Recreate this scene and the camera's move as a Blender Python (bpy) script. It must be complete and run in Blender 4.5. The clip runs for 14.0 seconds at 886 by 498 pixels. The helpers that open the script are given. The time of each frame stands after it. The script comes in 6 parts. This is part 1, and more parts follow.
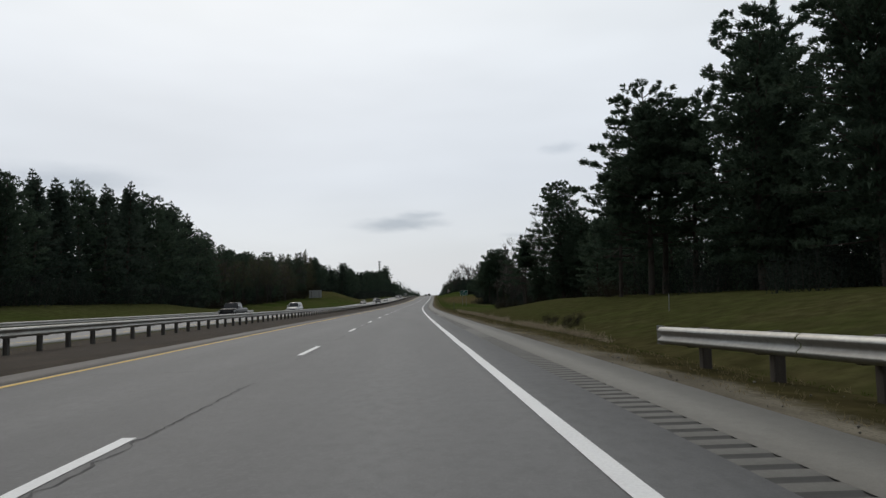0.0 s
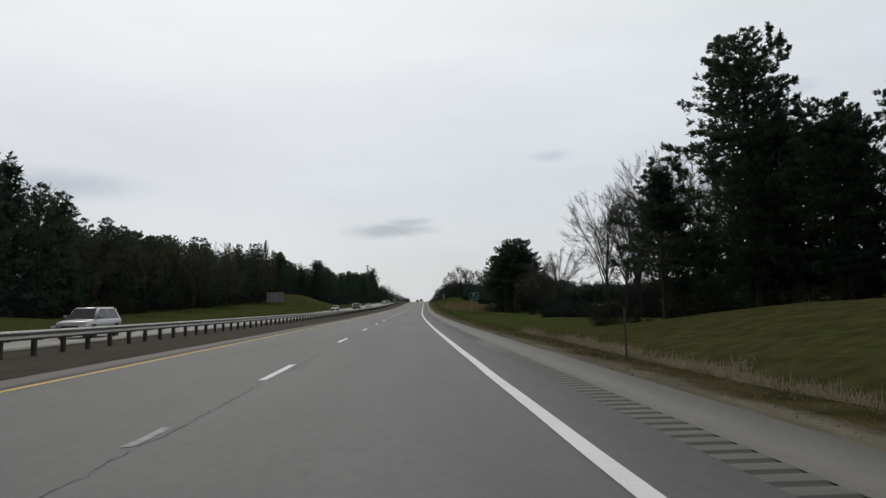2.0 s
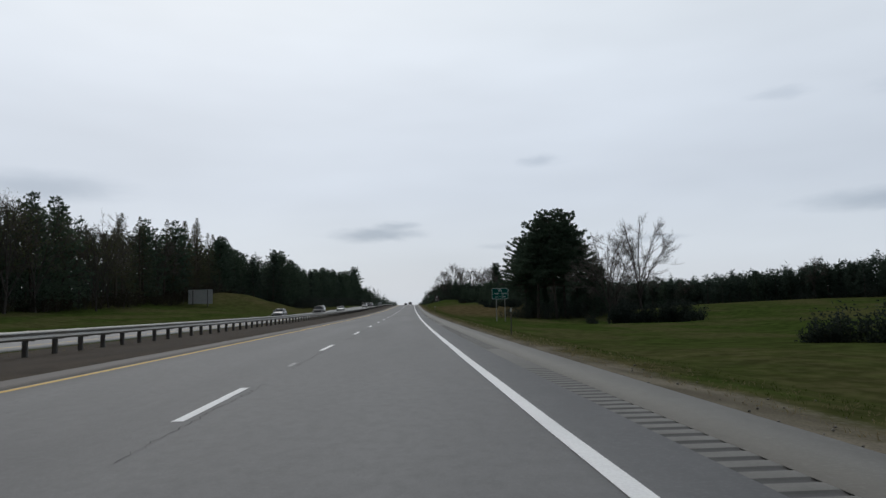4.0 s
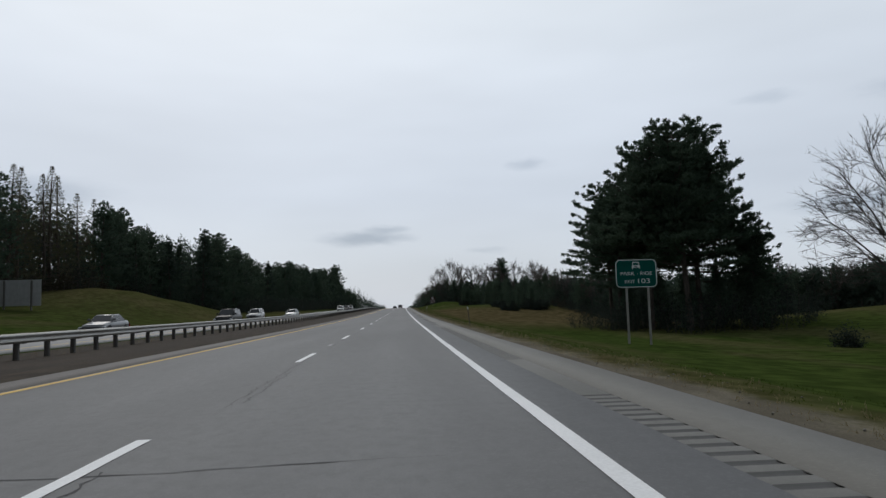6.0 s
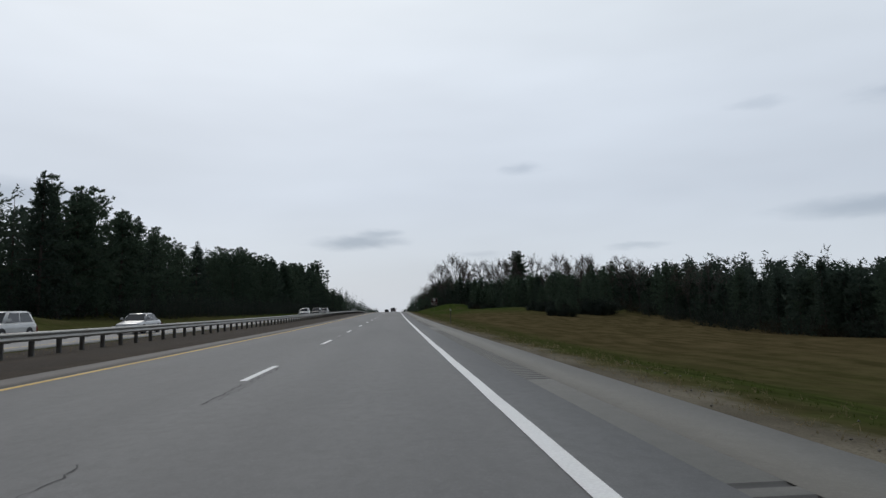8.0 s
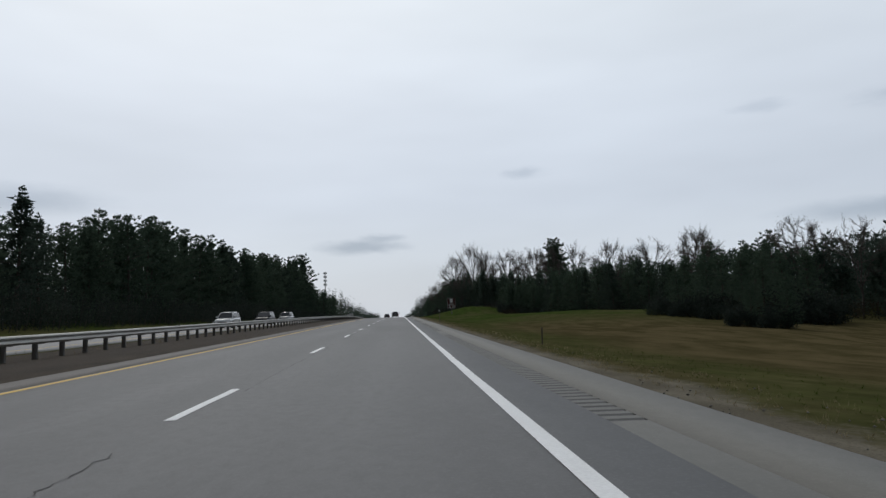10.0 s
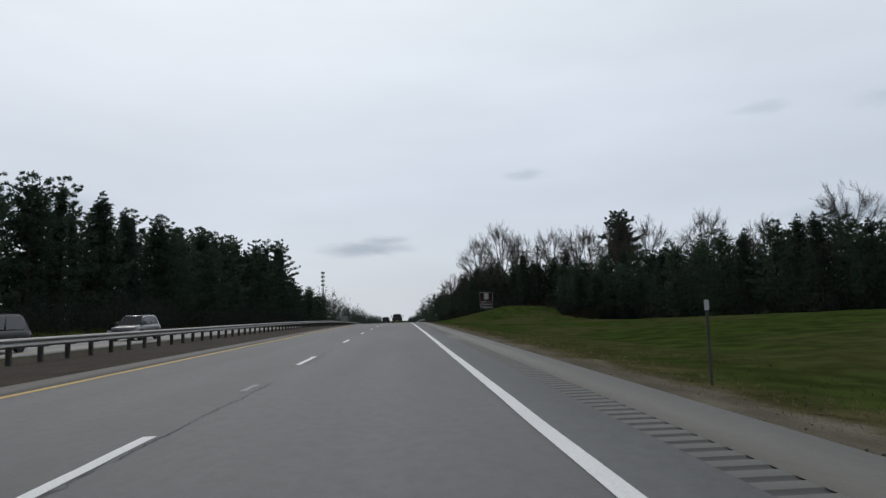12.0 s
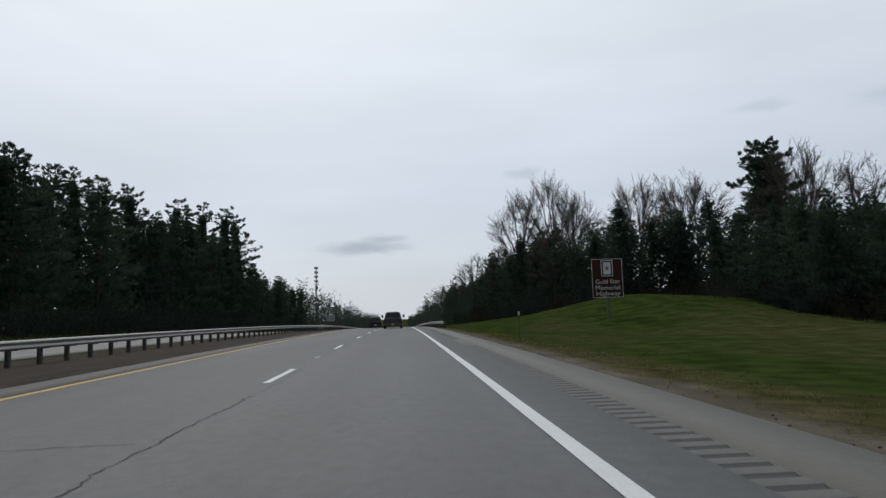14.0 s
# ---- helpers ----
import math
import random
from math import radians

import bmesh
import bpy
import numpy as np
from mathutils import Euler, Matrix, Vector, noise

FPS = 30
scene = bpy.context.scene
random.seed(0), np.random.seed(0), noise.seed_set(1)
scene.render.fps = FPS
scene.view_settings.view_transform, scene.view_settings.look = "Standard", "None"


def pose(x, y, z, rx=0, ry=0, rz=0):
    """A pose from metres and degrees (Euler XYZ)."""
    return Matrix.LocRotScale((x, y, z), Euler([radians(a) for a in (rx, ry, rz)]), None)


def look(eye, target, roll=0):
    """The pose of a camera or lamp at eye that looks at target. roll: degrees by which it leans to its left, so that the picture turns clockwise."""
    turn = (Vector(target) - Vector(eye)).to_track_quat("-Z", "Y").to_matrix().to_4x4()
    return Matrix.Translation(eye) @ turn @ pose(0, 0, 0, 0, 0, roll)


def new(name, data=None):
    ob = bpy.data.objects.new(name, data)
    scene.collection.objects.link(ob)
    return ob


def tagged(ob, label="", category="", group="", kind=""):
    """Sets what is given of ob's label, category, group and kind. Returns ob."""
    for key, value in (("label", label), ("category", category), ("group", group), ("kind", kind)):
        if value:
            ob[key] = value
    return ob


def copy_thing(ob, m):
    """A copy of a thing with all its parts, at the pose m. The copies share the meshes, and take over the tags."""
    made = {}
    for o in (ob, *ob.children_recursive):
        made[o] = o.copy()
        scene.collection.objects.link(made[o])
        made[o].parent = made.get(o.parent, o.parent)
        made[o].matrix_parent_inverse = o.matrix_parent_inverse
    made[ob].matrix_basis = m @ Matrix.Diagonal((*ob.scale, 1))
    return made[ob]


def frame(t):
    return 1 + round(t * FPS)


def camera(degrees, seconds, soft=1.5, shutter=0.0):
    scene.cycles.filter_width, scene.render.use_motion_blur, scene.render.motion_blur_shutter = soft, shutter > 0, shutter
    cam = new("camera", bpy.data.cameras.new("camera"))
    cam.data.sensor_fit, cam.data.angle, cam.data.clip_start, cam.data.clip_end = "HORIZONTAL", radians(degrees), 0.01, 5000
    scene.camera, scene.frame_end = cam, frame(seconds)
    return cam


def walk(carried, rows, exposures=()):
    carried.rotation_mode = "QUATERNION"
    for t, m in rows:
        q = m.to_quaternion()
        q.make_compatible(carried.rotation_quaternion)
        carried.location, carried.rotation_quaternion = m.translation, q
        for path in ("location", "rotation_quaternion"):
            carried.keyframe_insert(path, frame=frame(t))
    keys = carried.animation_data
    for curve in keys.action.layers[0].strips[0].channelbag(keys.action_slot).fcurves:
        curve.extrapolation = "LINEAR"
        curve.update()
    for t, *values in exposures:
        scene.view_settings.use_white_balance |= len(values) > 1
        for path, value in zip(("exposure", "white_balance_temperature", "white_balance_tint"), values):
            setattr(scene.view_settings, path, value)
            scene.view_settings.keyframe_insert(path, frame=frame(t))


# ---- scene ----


# ================= camera =================
cam = camera(66.7, 14.0, soft=1.45)
walk(cam, [
    (0.0, pose(0.019, 0.00, 1.104, 93.72, 1.75, -0.65)),
    (0.5, pose(-0.626, 16.22, 0.902, 93.83, 1.61, -0.82)),
    (1.0, pose(-1.263, 32.44, 0.695, 93.97, 1.51, -1.11)),
    (1.5, pose(-1.790, 48.66, 0.483, 94.13, 1.56, -1.30)),
    (2.0, pose(-2.381, 64.88, 0.273, 94.27, 1.40, -1.54)),
    (2.5, pose(-2.789, 81.10, 0.071, 94.35, 1.26, -1.93)),
    (3.0, pose(-3.151, 97.32, -0.118, 94.46, 1.19, -2.16)),
    (3.8, pose(-3.693, 123.27, -0.386, 94.58, 1.33, -2.53)),
    (4.7, pose(-4.113, 152.46, -0.625, 94.71, 1.48, -2.95)),
    (5.5, pose(-4.340, 178.41, -0.780, 94.83, 1.62, -3.32)),
    (6.0, pose(-4.343, 194.63, -0.851, 94.90, 1.66, -3.53)),
    (6.5, pose(-4.302, 210.85, -0.900, 95.02, 1.83, -3.79)),
    (7.0, pose(-4.270, 227.07, -0.929, 95.08, 1.84, -3.88)),
    (7.5, pose(-4.223, 243.29, -0.936, 95.21, 1.92, -3.92)),
    (8.0, pose(-4.224, 259.51, -0.923, 95.23, 1.52, -4.08)),
    (8.8, pose(-4.230, 285.46, -0.863, 95.38, 1.59, -4.00)),
    (9.7, pose(-4.219, 314.65, -0.743, 95.54, 1.67, -3.90)),
    (10.5, pose(-4.199, 340.60, -0.593, 95.69, 1.75, -3.81)),
    (11.0, pose(-4.231, 356.82, -0.482, 95.72, 1.72, -3.71)),
    (11.5, pose(-4.234, 373.04, -0.362, 95.78, 1.80, -3.64)),
    (12.0, pose(-4.205, 389.26, -0.242, 95.79, 1.82, -3.61)),
    (12.5, pose(-4.189, 405.48, -0.127, 95.80, 1.75, -3.62)),
    (13.0, pose(-4.141, 421.70, -0.020, 95.77, 1.87, -3.64)),
    (13.5, pose(-4.109, 437.92, 0.074, 95.67, 1.88, -3.65)),
    (14.0, pose(-4.090, 454.14, 0.150, 95.65, 1.86, -3.66)),
], exposures=[(0.0, 0.10, 6720, 10), (1.5, 0.06, 6880, 10), (3.0, 0.03, 6560, 10), (5.5, -0.02, 6400, 10), (14.0, -0.02, 6400, 10)])

# ================= world, sun =================
def sky_world():
    w = bpy.data.worlds.new("overcast_sky")
    scene.world = w
    w.use_nodes = True
    nt = w.node_tree
    nt.nodes.clear()
    N, L = nt.nodes.new, nt.links.new
    out = N("ShaderNodeOutputWorld")
    bg = N("ShaderNodeBackground")
    L(bg.outputs[0], out.inputs[0])
    tc = N("ShaderNodeTexCoord")
    sep = N("ShaderNodeSeparateXYZ")
    L(tc.outputs["Generated"], sep.inputs[0])
    ramp = N("ShaderNodeValToRGB")
    L(sep.outputs["Z"], ramp.inputs[0])
    e = ramp.color_ramp.elements
    e[0].position, e[0].color = 0.0, (0.60, 0.64, 0.69, 1)
    e[1].position, e[1].color = 1.0, (0.36, 0.39, 0.42, 1)
    for p, c in ((0.06, (0.57, 0.62, 0.68)), (0.16, (0.55, 0.60, 0.67)), (0.30, (0.63, 0.68, 0.74)), (0.44, (0.71, 0.76, 0.80)), (0.70, (0.52, 0.55, 0.58))):
        x = e.new(p)
        x.color = (*c, 1)
    # broad soft unevenness of the cloud sheet, stretched towards the horizon
    mp = N("ShaderNodeMapping")
    mp.inputs["Scale"].default_value = (1.3, 1.3, 5.0)
    L(tc.outputs["Generated"], mp.inputs[0])
    nz = N("ShaderNodeTexNoise")
    nz.inputs["Scale"].default_value, nz.inputs["Detail"].default_value = 1.6, 3.0
    L(mp.outputs[0], nz.inputs[0])
    mr = N("ShaderNodeMapRange")
    mr.inputs["From Min"].default_value, mr.inputs["From Max"].default_value = 0.3, 0.7
    mr.inputs["To Min"].default_value, mr.inputs["To Max"].default_value = 0.93, 1.07
    L(nz.outputs["Fac"], mr.inputs["Value"])
    mul = N("ShaderNodeVectorMath")
    mul.operation = "MULTIPLY"
    L(ramp.outputs[0], mul.inputs[0])
    L(mr.outputs[0], mul.inputs[1])
    # the hidden sun lies ahead: the cloud sheet is bright there and dull behind
    fw = N("ShaderNodeMapRange")
    fw.interpolation_type = "SMOOTHSTEP"
    fw.inputs["From Min"].default_value, fw.inputs["From Max"].default_value = -0.7, 0.75
    fw.inputs["To Min"].default_value, fw.inputs["To Max"].default_value = 0.42, 1.0
    L(sep.outputs["Y"], fw.inputs["Value"])
    ml2 = N("ShaderNodeVectorMath")
    ml2.operation = "MULTIPLY"
    L(mul.outputs[0], ml2.inputs[0])
    L(fw.outputs[0], ml2.inputs[1])
    base = ml2.outputs[0]
    # small grey cloud rags: direction, half widths, depth
    fine = N("ShaderNodeTexNoise")
    fine.inputs["Scale"].default_value, fine.inputs["Detail"].default_value = 26.0, 4.0
    mp2 = N("ShaderNodeMapping")
    mp2.inputs["Scale"].default_value = (1, 1, 3.0)
    L(tc.outputs["Generated"], mp2.inputs[0])
    L(mp2.outputs[0], fine.inputs[0])
    off = N("ShaderNodeVectorMath")
    off.operation = "MULTIPLY_ADD"
    L(fine.outputs["Color"], off.inputs[0])
    off.inputs[1].default_value = (0.05, 0.0, 0.014)
    L(tc.outputs["Generated"], off.inputs[2])
    for dx, dz, wx, wz, deep in ((-0.052, 0.103, 0.075, 0.012, 0.34), (-0.020, 0.116, 0.035, 0.008, 0.26), (0.188, 0.204, 0.036, 0.010, 0.18),
                                 (0.130, 0.082, 0.030, 0.006, 0.13), (-0.47, 0.160, 0.10, 0.022, 0.26), (0.60, 0.118, 0.10, 0.016, 0.27),
                                 (0.62, 0.252, 0.05, 0.014, 0.16), (0.485, 0.262, 0.035, 0.010, 0.12), (0.35, 0.085, 0.05, 0.006, 0.16)):
        sub = N("ShaderNodeVectorMath")
        sub.operation = "SUBTRACT"
        L(off.outputs[0], sub.inputs[0])
        sub.inputs[1].default_value = (dx + 0.025, 0, dz + 0.007)
        sc = N("ShaderNodeVectorMath")
        sc.operation = "MULTIPLY"
        L(sub.outputs[0], sc.inputs[0])
        sc.inputs[1].default_value = (1 / wx, 0, 1 / wz)
        ln = N("ShaderNodeVectorMath")
        ln.operation = "LENGTH"
        L(sc.outputs[0], ln.inputs[0])
        m = N("ShaderNodeMapRange")
        m.interpolation_type = "SMOOTHSTEP"
        m.inputs["From Min"].default_value, m.inputs["From Max"].default_value = 0.1, 1.25
        m.inputs["To Min"].default_value, m.inputs["To Max"].default_value = 1 - 1.7 * deep, 1.0
        L(ln.outputs["Value"], m.inputs["Value"])
        mm = N("ShaderNodeMix")
        mm.data_type = "RGBA"
        L(m.outputs[0], mm.inputs["Factor"])
        mm.inputs["A"].default_value = (0.20, 0.26, 0.34, 1)
        L(base, mm.inputs["B"])
        base = mm.outputs["Result"]
    sky = N("ShaderNodeTexSky")
    sky.sky_type = "NISHITA"
    sky.sun_disc = False
    sky.sun_elevation, sky.sun_rotation = radians(48), radians(-20)
    sky.air_density, sky.dust_density = 1.0, 3.0
    add = N("ShaderNodeVectorMath")
    add.operation = "MULTIPLY_ADD"
    L(sky.outputs[0], add.inputs[0])
    add.inputs[1].default_value = (0.012, 0.012, 0.012)
    L(base, add.inputs[2])
    L(add.outputs[0], bg.inputs[0])
    bg.inputs[1].default_value = 1.0


sky_world()
sun_data = bpy.data.lights.new("sun", "SUN")
sun_data.energy, sun_data.angle, sun_data.color = 0.8, radians(25), (1.0, 0.96, 0.9)
sun = new("sun", sun_data)
sun.matrix_world = look((-60, 160, 200), (0, 0, 0))

# ================= the road's line and the lie of the land =================
HEADING = [-0.0412, -0.0380, -0.0345, -0.0306, -0.0263, -0.0215, -0.0166, -0.0119, -0.0077, -0.0043, -0.0022, -0.0012, -0.0008, -0.0003, 0.0003, 0.0007, 0.0010, 0.0011, 0.0014, 0.0017, 0.0022, 0.0027, 0.0029, 0.0027, 0.0022, 0.0015, 0.0009, 0.0003, -0.0002, -0.0006, -0.0010]
GRADE = [-0.0122, -0.0127, -0.0131, -0.0130, -0.0122, -0.0110, -0.0097, -0.0080, -0.0064, -0.0049, -0.0032, -0.0017, -0.0001, 0.0015, 0.0028, 0.0041, 0.0054, 0.0065, 0.0073, 0.0075, 0.0071, 0.0063, 0.0053, 0.0034, 0.0004, -0.0031, -0.0067, -0.0103, -0.0139, -0.0175, -0.0211]
KNOT = [20.0 * i for i in range(31)]
STEP = np.arange(0.0, 5001.0)
_h = np.interp(STEP, KNOT + [700, 5000], HEADING + [0, 0])
_g = np.interp(STEP, KNOT + [1000, 1200, 5000], GRADE + [-0.028, 0.0, 0.0])
LINE_X = np.concatenate([[0], np.cumsum((_h[1:] + _h[:-1]) / 2)])
LINE_Z = np.concatenate([[0], np.cumsum((_g[1:] + _g[:-1]) / 2)])


def line_x(y):
    y = np.asarray(y, float)
    return np.interp(y, STEP, LINE_X) + np.minimum(y, 0) * HEADING[0]


def line_z(y):
    y = np.asarray(y, float)
    return np.interp(y, STEP, LINE_Z) + np.maximum(np.minimum(y, 0), -300) * GRADE[0]


def heading(y):
    return float(np.interp(y, KNOT + [700], HEADING + [0]))


def grade(y):
    return float(np.interp(y, KNOT + [1000, 1200], GRADE + [-0.028, 0.0]))


# height above the road's own level, across (u) and along (y)
RIGHT_U = [3.35, 5.5, 9, 14, 20, 28, 38, 60, 150]
RIGHT = {
    0: [-0.03, -0.22, -1.10, -0.10, 0.95, 1.20, 1.3, 1.2, 1.0],
    95: [-0.03, -0.22, -1.10, -0.10, 0.95, 1.20, 1.3, 1.0, 0.5],
    128: [-0.03, -0.22, -0.90, -0.75, -0.60, -0.60, -0.8, -1.2, -1.0],
    215: [-0.03, -0.20, -0.95, -1.40, -1.65, -1.75, -1.7, -0.3, 2.0],
    238: [-0.03, -0.20, -0.95, -1.45, -1.75, -2.20, -2.5, -1.0, 1.8],
    270: [-0.03, -0.20, -0.90, -1.40, -1.70, -1.80, -1.6, 0.0, 2.0],
    302: [-0.03, -0.20, -0.75, -1.10, -1.45, -2.10, -2.9, -2.6, -0.5],
    340: [-0.03, -0.20, -0.50, -0.70, -1.00, -1.90, -3.0, -3.8, -3.0],
    422: [-0.03, -0.15, -0.30, -0.05, 0.35, 0.50, 0.4, 0.0, -0.5],
    470: [-0.03, -0.15, -0.25, -0.20, -0.15, -0.40, -0.9, -1.2, -1.0],
    488: [-0.03, -0.15, -0.20, 0.00, 0.30, -0.40, -0.7, -1.0, -1.0],
    514: [-0.03, -0.15, 0.25, 1.40, 2.55, 2.10, 0.0, -0.9, -0.5],
    545: [-0.03, -0.30, -0.20, 0.50, 1.30, 1.40, 0.0, -0.3, -0.3],
}
LEFT_U = [25.2, 30, 35, 40, 46, 56, 150]
LEFT = {
    0: [-0.12, 0.2, 0.6, 1.0, 1.5, 1.6, 1.0],
    115: [-0.12, 0.2, 0.7, 1.2, 2.2, 2.4, 1.0],
    160: [-0.12, 0.0, 0.1, 0.2, 0.6, 1.0, 1.0],
    225: [-0.12, 0.4, 0.7, 1.0, 1.4, 2.2, 1.0],
    270: [-0.12, 0.3, 0.6, 1.4, 1.8, 3.6, 1.0],
    300: [-0.12, 0.4, 2.6, 4.6, 5.4, 5.0, 1.0],
    318: [-0.12, 0.3, 2.0, 3.4, 4.6, 4.4, 1.0],
    340: [-0.12, 0.1, 0.5, 0.9, 1.4, 1.4, 0.5],
}


def _table(t, us, u, y):
    ys = sorted(t)
    col = np.array([np.interp(u, us, t[k]) for k in ys])
    i = int(np.clip(np.searchsorted(ys, y) - 1, 0, len(ys) - 2))
    f = float(np.clip((y - ys[i]) / (ys[i + 1] - ys[i]), 0, 1))
    f = f * f * (3 - 2 * f)
    return float(col[i] * (1 - f) + col[i + 1] * f)


def land(u, y):
    """Height of the open ground above the road's level."""
    if u >= 3.35:
        d = _table(RIGHT, RIGHT_U, u, y)
        k = min(1, (u - 3.35) / 5)
    elif u <= -25.2:
        d = _table(LEFT, LEFT_U, -u, y)
        k = min(1, (-u - 25.2) / 5)
    else:
        d = float(np.interp(u, [-25.2, -25.0, -15.4, -15.2, -13.5, -9, -7.3, -7.25, 3.25, 3.35],
                            [-0.12, -0.25, -0.25, -0.14, -0.22, -0.02, -0.03, -0.14, -0.14, -0.03]))
        k = 0
    if k:
        q = Vector((u * 0.11, y * 0.11, 0.3))
        d += k * (0.16 * noise.noise(q) + 0.05 * noise.noise(q * 4.1))
    return d


def place(u, y, dz=0.0):
    """World point u to the right of the line, y along it, dz above the road's level."""
    return Vector((float(line_x(y)) + u, y, float(line_z(y)) + dz))


def on_land(u, y, dz=0.0):
    return place(u, y, land(u, y) + dz)


# ================= materials =================
def material(name, base, rough=0.8, metal=0.0, vary=(), bump=0.0, bump_scale=40.0, spec=0.5, coat=0.0):
    """vary: (scale, colour, amount, stretch) layers of noise over the base colour, in metres."""
    m = bpy.data.materials.new(name)
    m.use_nodes = True
    nt = m.node_tree
    N, L = nt.nodes.new, nt.links.new
    b = nt.nodes["Principled BSDF"]
    b.inputs["Roughness"].default_value, b.inputs["Metallic"].default_value = rough, metal
    b.inputs["Specular IOR Level"].default_value = spec
    b.inputs["Coat Weight"].default_value = coat
    b.inputs["Base Color"].default_value = (*base, 1)
    tc = N("ShaderNodeTexCoord")
    col = None
    for scale, colour, amount, stretch in vary:
        mp = N("ShaderNodeMapping")
        mp.inputs["Scale"].default_value = stretch
        L(tc.outputs["Object"], mp.inputs[0])
        nz = N("ShaderNodeTexNoise")
        nz.inputs["Scale"].default_value, nz.inputs["Detail"].default_value = scale, 5.0
        L(mp.outputs[0], nz.inputs[0])
        mr = N("ShaderNodeMapRange")
        mr.inputs["From Min"].default_value, mr.inputs["From Max"].default_value = 0.38, 0.66
        mr.inputs["To Max"].default_value = amount
        L(nz.outputs["Fac"], mr.inputs["Value"])
        mx = N("ShaderNodeMix")
        mx.data_type = "RGBA"
        L(mr.outputs[0], mx.inputs["Factor"])
        if col is None:
            mx.inputs["A"].default_value = (*base, 1)
        else:
            L(col, mx.inputs["A"])
        mx.inputs["B"].default_value = (*colour, 1)
        col = mx.outputs["Result"]
    if col is not None:
        L(col, b.inputs["Base Color"])
    if bump:
        nz = N("ShaderNodeTexNoise")
        nz.inputs["Scale"].default_value, nz.inputs["Detail"].default_value = bump_scale, 4.0
        L(tc.outputs["Object"], nz.inputs[0])
        bp = N("ShaderNodeBump")
        bp.inputs["Strength"].default_value, bp.inputs["Distance"].default_value = bump, 0.02
        L(nz.outputs["Fac"], bp.inputs["Height"])
        L(bp.outputs[0], b.inputs["Normal"])
    return m


def foliage(name, dark, light, rough=0.65):
    """Leaves whose tone wanders from blade to blade and from tree to tree."""
    m = bpy.data.materials.new(name)
    m.use_nodes = True
    nt = m.node_tree
    N, L = nt.nodes.new, nt.links.new
    b = nt.nodes["Principled BSDF"]
    b.inputs["Roughness"].default_value = rough
    b.inputs["Specular IOR Level"].default_value = 0.04
    geo, info, tc = N("ShaderNodeNewGeometry"), N("ShaderNodeObjectInfo"), N("ShaderNodeTexCoord")
    nz = N("ShaderNodeTexNoise")
    nz.inputs["Scale"].default_value = 0.5
    L(tc.outputs["Object"], nz.inputs[0])
    a = N("ShaderNodeMath")
    a.operation = "MULTIPLY_ADD"
    L(geo.outputs["Random Per Island"], a.inputs[0])
    a.inputs[1].default_value = 0.5
    L(nz.outputs["Fac"], a.inputs[2])
    c = N("ShaderNodeMath")
    c.operation = "MULTIPLY_ADD"
    L(info.outputs["Random"], c.inputs[0])
    c.inputs[1].default_value = 0.35
    L(a.outputs[0], c.inputs[2])
    mr = N("ShaderNodeMapRange")
    mr.inputs["From Min"].default_value, mr.inputs["From Max"].default_value = 0.4, 1.25
    L(c.outputs[0], mr.inputs["Value"])
    mx = N("ShaderNodeMix")
    mx.data_type = "RGBA"
    L(mr.outputs[0], mx.inputs["Factor"])
    mx.inputs["A"].default_value, mx.inputs["B"].default_value = (*dark, 1), (*light, 1)
    L(mx.outputs["Result"], b.inputs["Base Color"])
    # thin blades pass part of the light on
    tr, both = N("ShaderNodeBsdfTranslucent"), N("ShaderNodeMixShader")
    L(mx.outputs["Result"], tr.inputs["Color"])
    both.inputs[0].default_value = 0.4
    L(b.outputs[0], both.inputs[1])
    L(tr.outputs[0], both.inputs[2])
    L(both.outputs[0], nt.nodes["Material Output"].inputs["Surface"])
    return m


